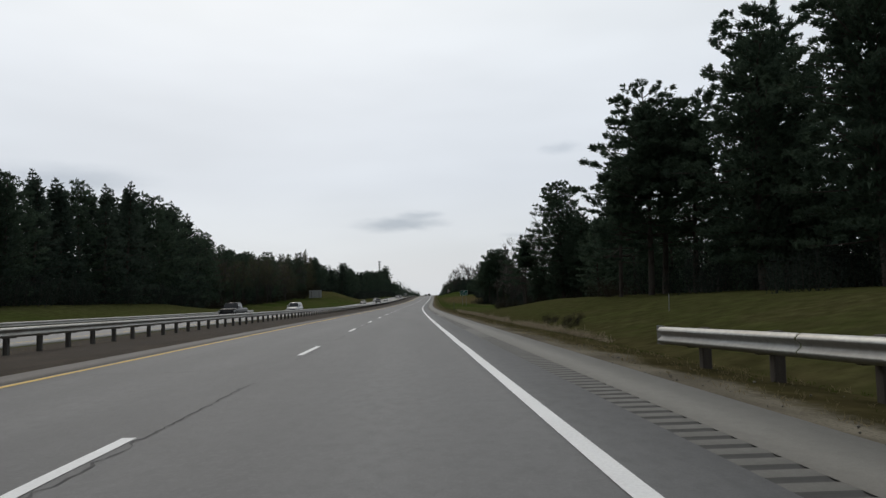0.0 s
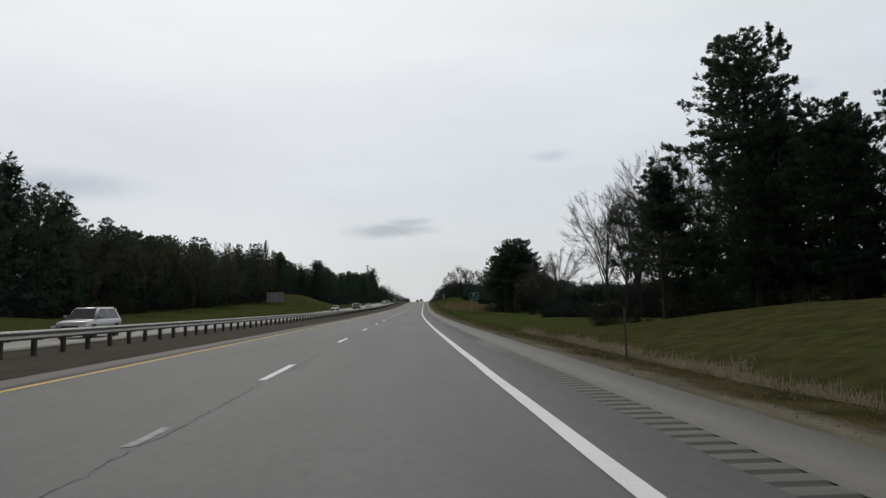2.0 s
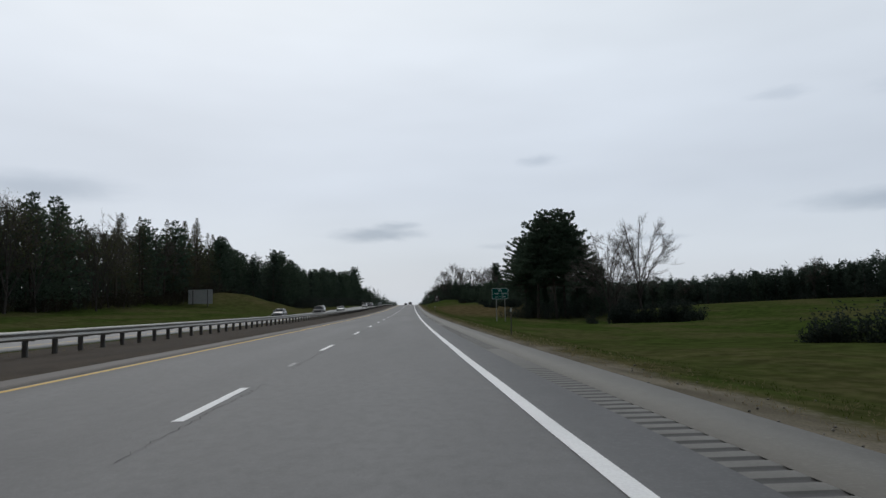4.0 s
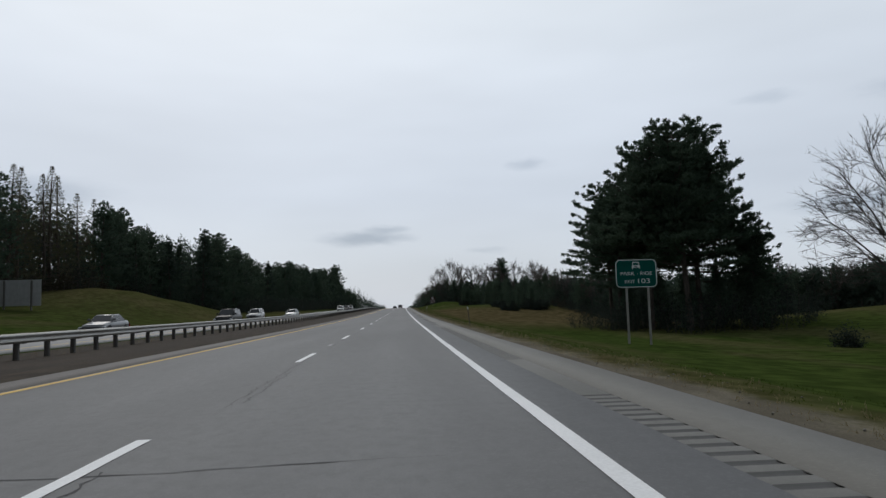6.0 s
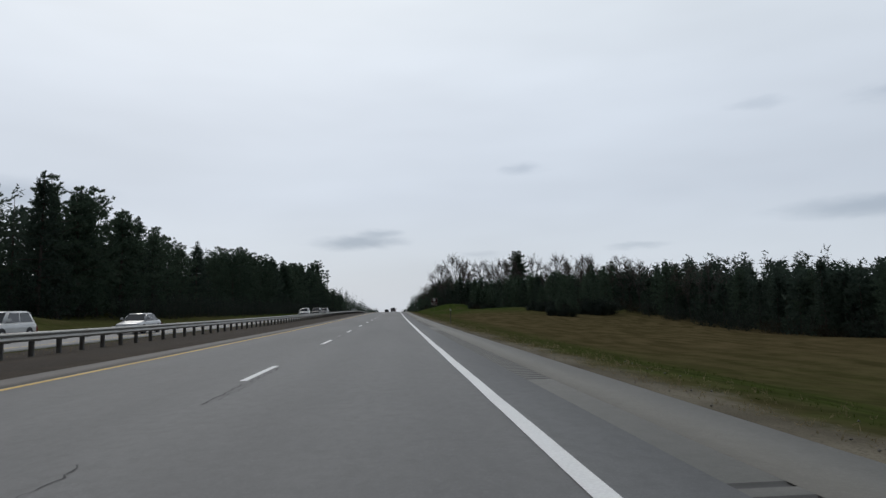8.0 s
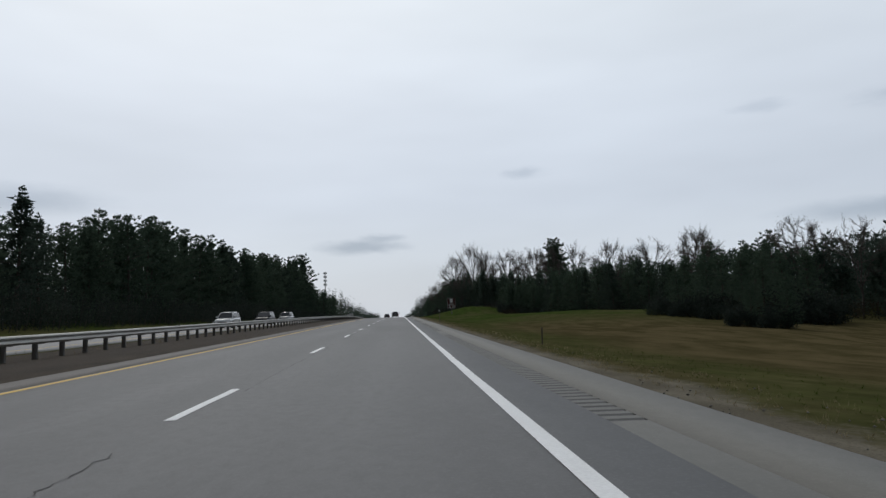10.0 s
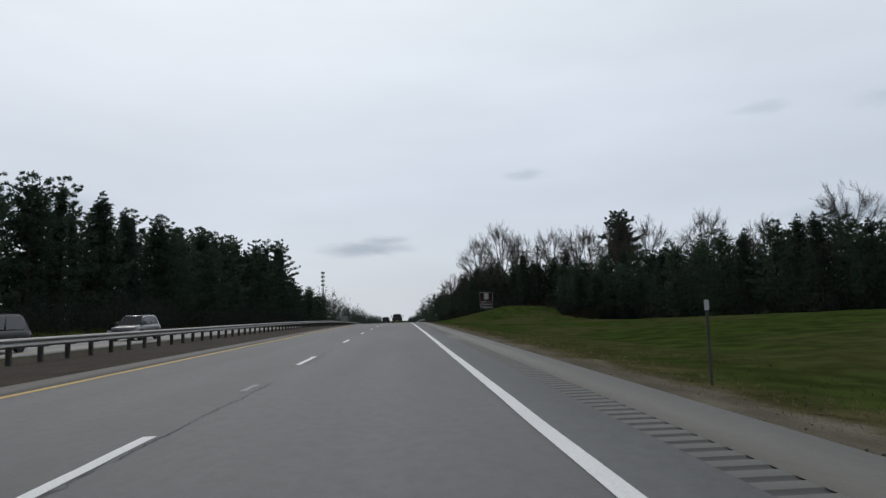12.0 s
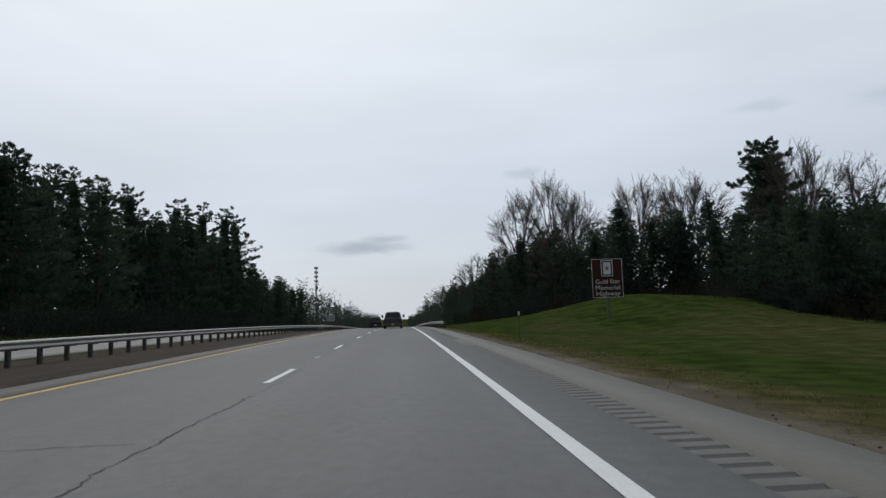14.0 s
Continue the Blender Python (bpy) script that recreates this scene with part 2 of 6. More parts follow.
def asphalt_material(name, base, worn, dark, track=0.5):
    """Bleached asphalt: aggregate grain, blotches, wheel tracks along the lanes, faint oil band between them."""
    m = bpy.data.materials.new(name)
    m.use_nodes = True
    nt = m.node_tree
    N, L = nt.nodes.new, nt.links.new
    b = nt.nodes["Principled BSDF"]
    b.inputs["Roughness"].default_value = 0.68
    b.inputs["Specular IOR Level"].default_value = 0.45
    uv = N("ShaderNodeUVMap")
    uv.uv_map = "across_along"
    tc = N("ShaderNodeTexCoord")
    sep = N("ShaderNodeSeparateXYZ")
    L(uv.outputs[0], sep.inputs[0])

    def nz(scale, stretch, detail=4.0, src=None):
        mp = N("ShaderNodeMapping")
        mp.inputs["Scale"].default_value = stretch
        L(src or uv.outputs[0], mp.inputs[0])
        n = N("ShaderNodeTexNoise")
        n.inputs["Scale"].default_value, n.inputs["Detail"].default_value = scale, detail
        L(mp.outputs[0], n.inputs[0])
        return n.outputs["Fac"]

    def rng_(v, a, bb, lo, hi):
        r = N("ShaderNodeMapRange")
        r.inputs["From Min"].default_value, r.inputs["From Max"].default_value = a, bb
        r.inputs["To Min"].default_value, r.inputs["To Max"].default_value = lo, hi
        L(v, r.inputs["Value"])
        return r.outputs[0]

    def mix(fac, a, c):
        x = N("ShaderNodeMix")
        x.data_type = "RGBA"
        L(fac, x.inputs["Factor"])
        if isinstance(a, tuple):
            x.inputs["A"].default_value = (*a, 1)
        else:
            L(a, x.inputs["A"])
        x.inputs["B"].default_value = (*c, 1)
        return x.outputs["Result"]

    # wheel tracks: a wave across the lane of 1.83 m pitch
    wob = N("ShaderNodeMath")
    wob.operation = "MULTIPLY_ADD"
    L(nz(0.05, (1, 1, 1)), wob.inputs[0])
    wob.inputs[1].default_value = 0.5
    L(sep.outputs["X"], wob.inputs[2])
    ph = N("ShaderNodeMath")
    ph.operation = "MULTIPLY"
    L(wob.outputs[0], ph.inputs[0])
    ph.inputs[1].default_value = 2 * math.pi / 1.83
    co = N("ShaderNodeMath")
    co.operation = "COSINE"
    L(ph.outputs[0], co.inputs[0])
    tracks = rng_(co.outputs[0], -1, 1, 0.0, track)
    c = mix(tracks, base, worn)
    c = mix(rng_(nz(0.35, (1, 0.12, 1)), 0.38, 0.66, 0.0, 0.75), c, dark)
    c = mix(rng_(nz(2.2, (1, 0.35, 1)), 0.45, 0.75, 0.0, 0.3), c, worn)
    c = mix(rng_(nz(7.0, (1, 0.6, 1), 5.0), 0.42, 0.7, 0.0, 0.5), c, dark)
    c = mix(rng_(nz(26.0, (1, 1, 1), 3.0, tc.outputs["Object"]), 0.5, 0.72, 0.0, 0.45), c, worn)
    c = mix(rng_(nz(70.0, (1, 1, 1), 2.0, tc.outputs["Object"]), 0.45, 0.7, 0.0, 0.45), c, dark)
    L(c, b.inputs["Base Color"])
    n = nz(90.0, (1, 1, 1), 2.0, tc.outputs["Object"])
    bp = N("ShaderNodeBump")
    bp.inputs["Strength"].default_value, bp.inputs["Distance"].default_value = 0.35, 0.006
    L(n, bp.inputs["Height"])
    L(bp.outputs[0], b.inputs["Normal"])
    return m


def ground_material():
    """Spring turf: green patches, straw, bare brown earth; browner in the open field."""
    m = bpy.data.materials.new("spring_turf")
    m.use_nodes = True
    nt = m.node_tree
    N, L = nt.nodes.new, nt.links.new
    b = nt.nodes["Principled BSDF"]
    b.inputs["Roughness"].default_value = 1.0
    b.inputs["Specular IOR Level"].default_value = 0.0
    tc = N("ShaderNodeTexCoord")
    sep = N("ShaderNodeSeparateXYZ")
    L(tc.outputs["Object"], sep.inputs[0])

    def nz(scale, detail=5.0, stretch=(1, 1, 1)):
        mp = N("ShaderNodeMapping")
        mp.inputs["Scale"].default_value = stretch
        L(tc.outputs["Object"], mp.inputs[0])
        n = N("ShaderNodeTexNoise")
        n.inputs["Scale"].default_value, n.inputs["Detail"].default_value = scale, detail
        L(mp.outputs[0], n.inputs[0])
        return n.outputs["Fac"]

    def rng_(v, a, bb, lo, hi):
        r = N("ShaderNodeMapRange")
        r.interpolation_type = "SMOOTHSTEP"
        r.inputs["From Min"].default_value, r.inputs["From Max"].default_value = a, bb
        r.inputs["To Min"].default_value, r.inputs["To Max"].default_value = lo, hi
        L(v, r.inputs["Value"])
        return r.outputs[0]

    def mix(fac, a, c):
        x = N("ShaderNodeMix")
        x.data_type = "RGBA"
        L(fac, x.inputs["Factor"])
        for s, v in (("A", a), ("B", c)):
            if isinstance(v, tuple):
                x.inputs[s].default_value = (*v, 1)
            else:
                L(v, x.inputs[s])
        return x.outputs["Result"]

    def prod(a, c):
        x = N("ShaderNodeMath")
        x.operation = "MULTIPLY"
        L(a, x.inputs[0])
        L(c, x.inputs[1])
        return x.outputs[0]

    green = mix(rng_(nz(0.9), 0.35, 0.7, 0, 1), (0.023, 0.039, 0.009), (0.050, 0.077, 0.018))
    straw = mix(rng_(nz(1.7), 0.35, 0.7, 0, 1), (0.056, 0.050, 0.024), (0.115, 0.100, 0.053))
    patch = rng_(nz(0.13, 7.0, (1, 0.45, 1)), 0.43, 0.63, 0.05, 0.55)
    # the unmown field to the right of the road, between the sign and the knoll
    field = prod(prod(rng_(sep.outputs["Y"], 252, 300, 0, 1), rng_(sep.outputs["Y"], 370, 415, 1, 0)), rng_(sep.outputs["X"], 2, 7, 0.3, 0.78))
    # dry banks beyond the oncoming road
    bank = prod(prod(rng_(sep.outputs["Y"], 40, 85, 0, 1), rng_(sep.outputs["Y"], 160, 190, 1, 0)), rng_(sep.outputs["X"], -34, -29, 0.5, 0))
    crown = prod(prod(rng_(sep.outputs["Y"], 270, 288, 0, 1), rng_(sep.outputs["Y"], 312, 330, 1, 0)), rng_(sep.outputs["X"], -48, -41, 0.55, 0))
    near = prod(prod(rng_(sep.outputs["Y"], 60, 105, 0.8, 1), rng_(sep.outputs["Y"], 135, 185, 1, 0)), rng_(sep.outputs["X"], 0, 3, 0, 0.42))
    dry0 = N("ShaderNodeMath")
    dry0.operation = "MAXIMUM"
    L(bank, dry0.inputs[0])
    L(near, dry0.inputs[1])
    dry = N("ShaderNodeMath")
    dry.operation = "MAXIMUM"
    L(dry0.outputs[0], dry.inputs[0])
    L(crown, dry.inputs[1])
    dry2 = N("ShaderNodeMath")
    dry2.operation = "MAXIMUM"
    L(dry.outputs[0], dry2.inputs[0])
    L(field, dry2.inputs[1])
    mx = N("ShaderNodeMath")
    mx.operation = "MAXIMUM"
    L(patch, mx.inputs[0])
    L(dry2.outputs[0], mx.inputs[1])
    # dead grass fringe along the asphalt and in the ditch
    uv = N("ShaderNodeUVMap")
    uv.uv_map = "across_along"
    su = N("ShaderNodeSeparateXYZ")
    L(uv.outputs[0], su.inputs[0])
    wob = N("ShaderNodeMath")
    wob.operation = "MULTIPLY_ADD"
    L(nz(0.35), wob.inputs[0])
    wob.inputs[1].default_value = 5.0
    L(su.outputs["X"], wob.inputs[2])
    fringe = prod(rng_(wob.outputs[0], 5.9, 9.4, 0.95, 0.0), rng_(su.outputs["X"], 2.0, 3.0, 0, 1))
    mx2 = N("ShaderNodeMath")
    mx2.operation = "MAXIMUM"
    L(mx.outputs[0], mx2.inputs[0])
    L(fringe, mx2.inputs[1])
    # dead brown growth in the ditch and on the bank before the leafless trees
    brown = mix(rng_(nz(1.1), 0.35, 0.7, 0, 1), (0.036, 0.030, 0.015), (0.074, 0.062, 0.031))
    ditch = prod(rng_(su.outputs["Y"], 104, 128, 1, 0), rng_(wob.outputs[0], 10.5, 15.0, 0.85, 0.35))
    c = mix(mx2.outputs[0], green, straw)
    stubble = mix(rng_(nz(0.7, 6.0, (1, 0.4, 1)), 0.35, 0.68, 0, 1), (0.054, 0.043, 0.021), (0.108, 0.083, 0.045))
    c = mix(field, c, stubble)
    c = mix(prod(ditch, rng_(su.outputs["X"], 2.0, 3.0, 0, 1)), c, brown)
    c = mix(rng_(nz(6.0), 0.5, 0.72, 0, 0.22), c, (0.014, 0.019, 0.003))
    c = mix(rng_(nz(28.0, 3.0), 0.5, 0.75, 0, 0.25), c, (0.070, 0.066, 0.018))
    # gravel spilled from the shoulder, thinning out among the first tufts
    grit = mix(rng_(nz(1.3, 5.0, (1, 0.4, 1)), 0.35, 0.7, 0, 1), (0.120, 0.108, 0.084), (0.205, 0.187, 0.148))
    grit = mix(rng_(nz(34.0, 3.0), 0.45, 0.7, 0, 0.6), grit, (0.062, 0.056, 0.047))
    grit = mix(rng_(nz(75.0, 2.0), 0.55, 0.75, 0, 0.6), grit, (0.19, 0.175, 0.15))
    w2 = N("ShaderNodeMath")
    w2.operation = "MULTIPLY_ADD"
    L(nz(0.8, 8.0, (1, 0.5, 1)), w2.inputs[0])
    w2.inputs[1].default_value = 2.2
    L(su.outputs["X"], w2.inputs[2])
    w3 = N("ShaderNodeMath")
    w3.operation = "MULTIPLY_ADD"
    L(nz(9.0, 4.0), w3.inputs[0])
    w3.inputs[1].default_value = 0.9
    L(w2.outputs[0], w3.inputs[2])
    c = mix(prod(rng_(w3.outputs[0], 5.35, 6.15, 0.95, 0.0), rng_(su.outputs["X"], 2.0, 3.0, 0, 1)), c, grit)
    L(c, b.inputs["Base Color"])
    bp = N("ShaderNodeBump")
    bp.inputs["Strength"].default_value, bp.inputs["Distance"].default_value = 0.3, 0.04
    L(nz(7.0), bp.inputs["Height"])
    L(bp.outputs[0], b.inputs["Normal"])
    return m


M_TURF = ground_material()
M_ROAD = asphalt_material("bleached_asphalt", (0.133, 0.135, 0.136), (0.169, 0.171, 0.171), (0.091, 0.092, 0.093))
M_SHOULDER = asphalt_material("shoulder_asphalt", (0.166, 0.162, 0.145), (0.196, 0.191, 0.171), (0.120, 0.116, 0.102), 0.06)
M_INNER = asphalt_material("inner_shoulder_asphalt", (0.108, 0.098, 0.084), (0.135, 0.124, 0.108), (0.066, 0.058, 0.049), 0.05)
# rumble troughs: grime and the grooves' shade, both put into a darker asphalt
M_RUMBLE = asphalt_material("milled_asphalt_grime_shade", (0.074, 0.071, 0.065), (0.092, 0.088, 0.080), (0.052, 0.050, 0.045), 0.0)
M_ROAD2 = asphalt_material("pale_asphalt", (0.24, 0.24, 0.24), (0.28, 0.28, 0.275), (0.18, 0.18, 0.18))
M_EARTH = material("roadside_earth", (0.032, 0.024, 0.017), 0.95, vary=((0.6, (0.062, 0.047, 0.032), 0.7, (1, 0.4, 1)), (9.0, (0.032, 0.027, 0.021), 0.6, (1, 1, 1)), (45.0, (0.10, 0.085, 0.07), 0.35, (1, 1, 1))), bump=0.8, bump_scale=22, spec=0.15)
M_GRAVEL = material("verge_gravel", (0.16, 0.15, 0.13), 0.95, vary=((0.5, (0.26, 0.25, 0.22), 0.8, (1, 0.3, 1)), (14.0, (0.09, 0.08, 0.065), 0.6, (1, 1, 1))), bump=0.9, bump_scale=40, spec=0.15)
M_WHITE = material("worn_white_paint", (0.86, 0.87, 0.87), 0.6, vary=((1.5, (0.74, 0.75, 0.75), 0.5, (1, 0.5, 1)), (40.0, (0.55, 0.55, 0.55), 0.3, (1, 1, 1))))
M_FADED = material("faded_white_paint", (0.36, 0.36, 0.36), 0.7, vary=((8.0, (0.18, 0.18, 0.18), 0.9, (1, 1, 1)),))
M_YELLOW = material("worn_yellow_paint", (0.72, 0.47, 0.055), 0.6, vary=((1.2, (0.60, 0.38, 0.06), 0.6, (1, 0.4, 1)), (40.0, (0.36, 0.26, 0.09), 0.3, (1, 1, 1))))
M_TAR = material("tar_seal", (0.034, 0.034, 0.036), 0.8, vary=((5.0, (0.075, 0.075, 0.075), 0.6, (1, 1, 1)),))
M_STEEL = material("weathered_galvanised_steel", (0.34, 0.345, 0.33), 0.5, 0.72, vary=((0.9, (0.27, 0.27, 0.255), 0.7, (1, 0.4, 1)), (12.0, (0.48, 0.48, 0.465), 0.5, (1, 1, 1)), (3.0, (0.24, 0.19, 0.14), 0.35, (1, 0.2, 3))))
M_POSTSTEEL = material("dull_post_steel", (0.12, 0.118, 0.11), 0.75, 0.2, vary=((6.0, (0.10, 0.085, 0.07), 0.7, (1, 1, 0.4)),))
M_TIMBER = material("weathered_timber", (0.070, 0.058, 0.046), 0.9, vary=((5.0, (0.055, 0.045, 0.038), 0.8, (4, 4, 0.4)),), bump=0.5, bump_scale=30)
M_BARK = material("pine_bark", (0.075, 0.062, 0.052), 0.95, vary=((4.0, (0.035, 0.03, 0.026), 0.9, (2, 2, 0.4)), (1.0, (0.11, 0.10, 0.09), 0.5, (1, 1, 0.5))), bump=0.8, bump_scale=14, spec=0.1)
M_GREYBARK = material("grey_bark", (0.070, 0.064, 0.058), 0.9, vary=((3.0, (0.045, 0.041, 0.037), 0.8, (2, 2, 0.5)),), bump=0.5, bump_scale=16, spec=0.1)
M_NEEDLE = foliage("pine_needles", (0.037, 0.060, 0.044), (0.084, 0.120, 0.082))
M_SPRUCE = foliage("spruce_needles", (0.032, 0.049, 0.039), (0.066, 0.092, 0.070))
M_BROWNLEAF = foliage("budding_twigs", (0.055, 0.045, 0.031), (0.105, 0.086, 0.056))
M_FRESHLEAF = foliage("fresh_leaf_haze", (0.060, 0.072, 0.030), (0.115, 0.130, 0.050))
M_LARCH = foliage("larch_twigs", (0.048, 0.051, 0.032), (0.100, 0.102, 0.056))
M_BRUSH = foliage("dark_brushwood", (0.018, 0.017, 0.012), (0.042, 0.038, 0.026))
M_THICKET = foliage("dark_thicket_leaves", (0.020, 0.027, 0.023), (0.036, 0.048, 0.039))
M_TWIG = foliage("fine_twigs", (0.075, 0.068, 0.063), (0.125, 0.115, 0.105))
M_REED = foliage("dry_reed", (0.17, 0.14, 0.095), (0.42, 0.36, 0.27))
M_GRASS = foliage("grass_blades", (0.024, 0.042, 0.006), (0.060, 0.085, 0.014))
M_STRAW = foliage("dead_grass", (0.14, 0.115, 0.06), (0.30, 0.25, 0.15))
M_SIGN_GREEN = material("green_sign_sheeting", (0.002, 0.082, 0.068), 0.7, vary=((1.5, (0.002, 0.064, 0.054), 0.5, (1, 1, 1)),), spec=0.12)
M_SIGN_BROWN = material("brown_sign_sheeting", (0.060, 0.020, 0.019), 0.6, spec=0.12, vary=((1.5, (0.06, 0.025, 0.02), 0.5, (1, 1, 1)),))
M_SIGN_WHITE = material("white_sign_sheeting", (0.66, 0.70, 0.70), 0.45)
M_SIGN_GOLD = material("star_sheeting", (0.36, 0.15, 0.09), 0.5)
M_ALU = material("bare_aluminium", (0.42, 0.43, 0.43), 0.5, 0.4, vary=((2.0, (0.32, 0.33, 0.33), 0.6, (1, 1, 1)),))
M_TYRE = material("tyre_rubber", (0.025, 0.025, 0.026), 0.85)
M_RIM = material("alloy_rim", (0.45, 0.46, 0.47), 0.35, 0.8)
M_GLASS = material("tinted_car_glass", (0.02, 0.023, 0.026), 0.08, 0.0, spec=0.5)
M_TRIM = material("black_plastic_trim", (0.03, 0.03, 0.032), 0.6)
M_LAMP = material("headlamp_lens", (0.62, 0.64, 0.66), 0.12, 0.3, coat=0.8)
M_TAIL = material("red_tail_lens", (0.16, 0.012, 0.012), 0.2, coat=0.6)
M_PLATE = material("plate_white", (0.55, 0.56, 0.56), 0.5)


def paint(name, c, metal=0.25, coat=0.6, rough=0.35, spec=0.5):
    return material(name, c, rough, metal, spec=spec, vary=((2.0, tuple(v * 0.85 for v in c), 0.5, (1, 1, 1)),), coat=coat)


# ================= mesh helpers =================
def raw_mesh(name, V, F, mat=None, smooth=False, mats=None, index=None):
    """A mesh from arrays of points and of equal-sided faces."""
    V, F = np.asarray(V, np.float32), np.asarray(F, np.int32)
    me = bpy.data.meshes.new(name)
    k = F.shape[1]
    me.vertices.add(len(V))
    me.vertices.foreach_set("co", V.ravel())
    me.loops.add(F.size)
    me.loops.foreach_set("vertex_index", F.ravel())
    me.polygons.add(len(F))
    me.polygons.foreach_set("loop_start", np.arange(0, F.size, k, dtype=np.int32))
    for x in (mats or ([mat] if mat else [])):
        me.materials.append(x)
    if index is not None:
        me.polygons.foreach_set("material_index", np.asarray(index, np.int32))
    if smooth:
        me.polygons.foreach_set("use_smooth", np.ones(len(F), bool))
    me.update(calc_edges=True)
    me.validate()
    return me


def part(name, data, mat, parent, label="", loc=None, smooth=False):
    """Links a bmesh or a mesh as one object under a thing."""
    if isinstance(data, bmesh.types.BMesh):
        me = bpy.data.meshes.new(name)
        data.to_mesh(me)
        data.free()
        me.materials.append(mat)
        if smooth:
            me.polygons.foreach_set("use_smooth", np.ones(len(me.polygons), bool))
    else:
        me = data
    ob = new(name, me)
    ob.parent = parent
    if loc is not None:
        ob.matrix_basis = loc if isinstance(loc, Matrix) else Matrix.Translation(loc)
    if label:
        ob["label"] = label
    return ob


def box(bm, x0, x1, y0, y1, z0, z1, bevel=0.0, m=None):
    r = bmesh.ops.create_cube(bm, size=1.0)
    vs = r["verts"]
    for v in vs:
        v.co = Vector(((x0 + x1) / 2 + v.co.x * (x1 - x0), (y0 + y1) / 2 + v.co.y * (y1 - y0), (z0 + z1) / 2 + v.co.z * (z1 - z0)))
    if m is not None:
        bmesh.ops.transform(bm, matrix=m, verts=vs)
    if bevel:
        es = list({e for v in vs for e in v.link_edges})
        bmesh.ops.bevel(bm, geom=es, offset=bevel, segments=1, affect="EDGES")
    return bm


def rod(bm, p, q, r, n=10, r2=None):
    p, q = Vector(p), Vector(q)
    d = q - p
    m = Matrix.Translation((p + q) / 2) @ d.to_track_quat("Z", "Y").to_matrix().to_4x4()
    bmesh.ops.create_cone(bm, cap_ends=True, segments=n, radius1=r, radius2=r if r2 is None else r2, depth=d.length, matrix=m)
    return bm


def tubes(lines):
    """Tapered tubes along polylines [(points, radii, sides)]; returns arrays of points and quads."""
    V, F, base = [], [], 0
    for pts, rad, n in lines:
        pts = np.asarray(pts, float)
        k = len(pts)
        d = np.gradient(pts, axis=0)
        d /= np.linalg.norm(d, axis=1)[:, None] + 1e-9
        ref = np.array([0.0, 0.0, 1.0]) if abs(d[0][2]) < 0.8 else np.array([1.0, 0.0, 0.0])
        a = np.cross(d, ref)
        a /= np.linalg.norm(a, axis=1)[:, None] + 1e-9
        b = np.cross(d, a)
        th = np.arange(n) * 2 * math.pi / n
        ring = pts[:, None] + np.asarray(rad)[:, None, None] * (np.cos(th)[None, :, None] * a[:, None] + np.sin(th)[None, :, None] * b[:, None])
        V.append(ring.reshape(-1, 3))
        i, j = np.meshgrid(np.arange(k - 1), np.arange(n), indexing="ij")
        i, j = i.ravel(), j.ravel()
        j2 = (j + 1) % n
        F.append(base + np.stack([i * n + j, i * n + j2, (i + 1) * n + j2, (i + 1) * n + j], 1))
        base += k * n
    return np.concatenate(V), np.concatenate(F)


def blades(rng, C, D, n, length, width, spread, jitter=0.25):
    """n slim pointed blades at each centre, fanned round its direction."""
    C, D = np.repeat(C, n, 0), np.repeat(D, n, 0)
    k = len(C)
    d = D + spread * rng.normal(size=(k, 3))
    d /= np.linalg.norm(d, axis=1)[:, None]
    size = np.repeat(np.broadcast_to(length, len(C) // n), n)[:, None]
    ln = size * rng.uniform(0.6, 1.25, (k, 1))
    b = C + jitter * size * rng.normal(size=(k, 3))
    s = np.cross(d, rng.normal(size=(k, 3)))
    s *= (width * 0.5) / (np.linalg.norm(s, axis=1)[:, None] + 1e-9)
    V = np.stack([b - s, b + s, b + d * ln], 1).reshape(-1, 3)
    return V, np.arange(3 * k).reshape(-1, 3)


def strip(name, u0, u1, y0, y1, dz, mat, step=3.0, thick=0.0, wobble=0.0, follow=False, seed=1, fixed=()):
    """A ribbon along the road between two offsets, with its across/along coordinates as a map."""
    n = max(2, int((y1 - y0) / step) + 1)
    ys = np.linspace(y0, y1, n)
    us = np.linspace(u0, u1, max(2, int((u1 - u0) / 1.2) + 2)) if u1 - u0 > 0.6 else np.array([u0, u1])
    rng = np.random.default_rng(seed)
    V, UV = [], []
    for y in ys:
        cx, cz = float(line_x(y)), float(line_z(y))
        for i, u in enumerate(us):
            uu = u
            if wobble and i in (0, len(us) - 1) and i not in fixed:
                uu = u + wobble * (noise.noise(Vector((y * 0.35, seed, u))) + 0.5 * noise.noise(Vector((y * 1.7, seed, u))))
            V.append((cx + uu, y, cz + (land(uu, y) if follow else 0) + dz))
            UV.append((uu, y))
    m = len(us)
    F = [(r * m + c, r * m + c + 1, (r + 1) * m + c + 1, (r + 1) * m + c) for r in range(n - 1) for c in range(m - 1)]
    if thick:
        k = len(V)
        for r in range(n):
            for c in (0, m - 1):
                p = V[r * m + c]
                V.append((p[0], p[1], p[2] - thick))
                UV.append(UV[r * m + c])
        for r in range(n - 1):
            a, b = r * m, (r + 1) * m
            F.append((a, b, k + 2 * r + 2, k + 2 * r))
            F.append((b + m - 1, a + m - 1, k + 2 * r + 1, k + 2 * r + 3))
    me = raw_mesh(name, V, F, mat, smooth=follow)
    uvl = me.uv_layers.new(name="across_along")
    vi = np.empty(len(me.loops), np.int32)
    me.loops.foreach_get("vertex_index", vi)
    uvl.data.foreach_set("uv", np.asarray(UV, np.float32)[vi].ravel())
    return me


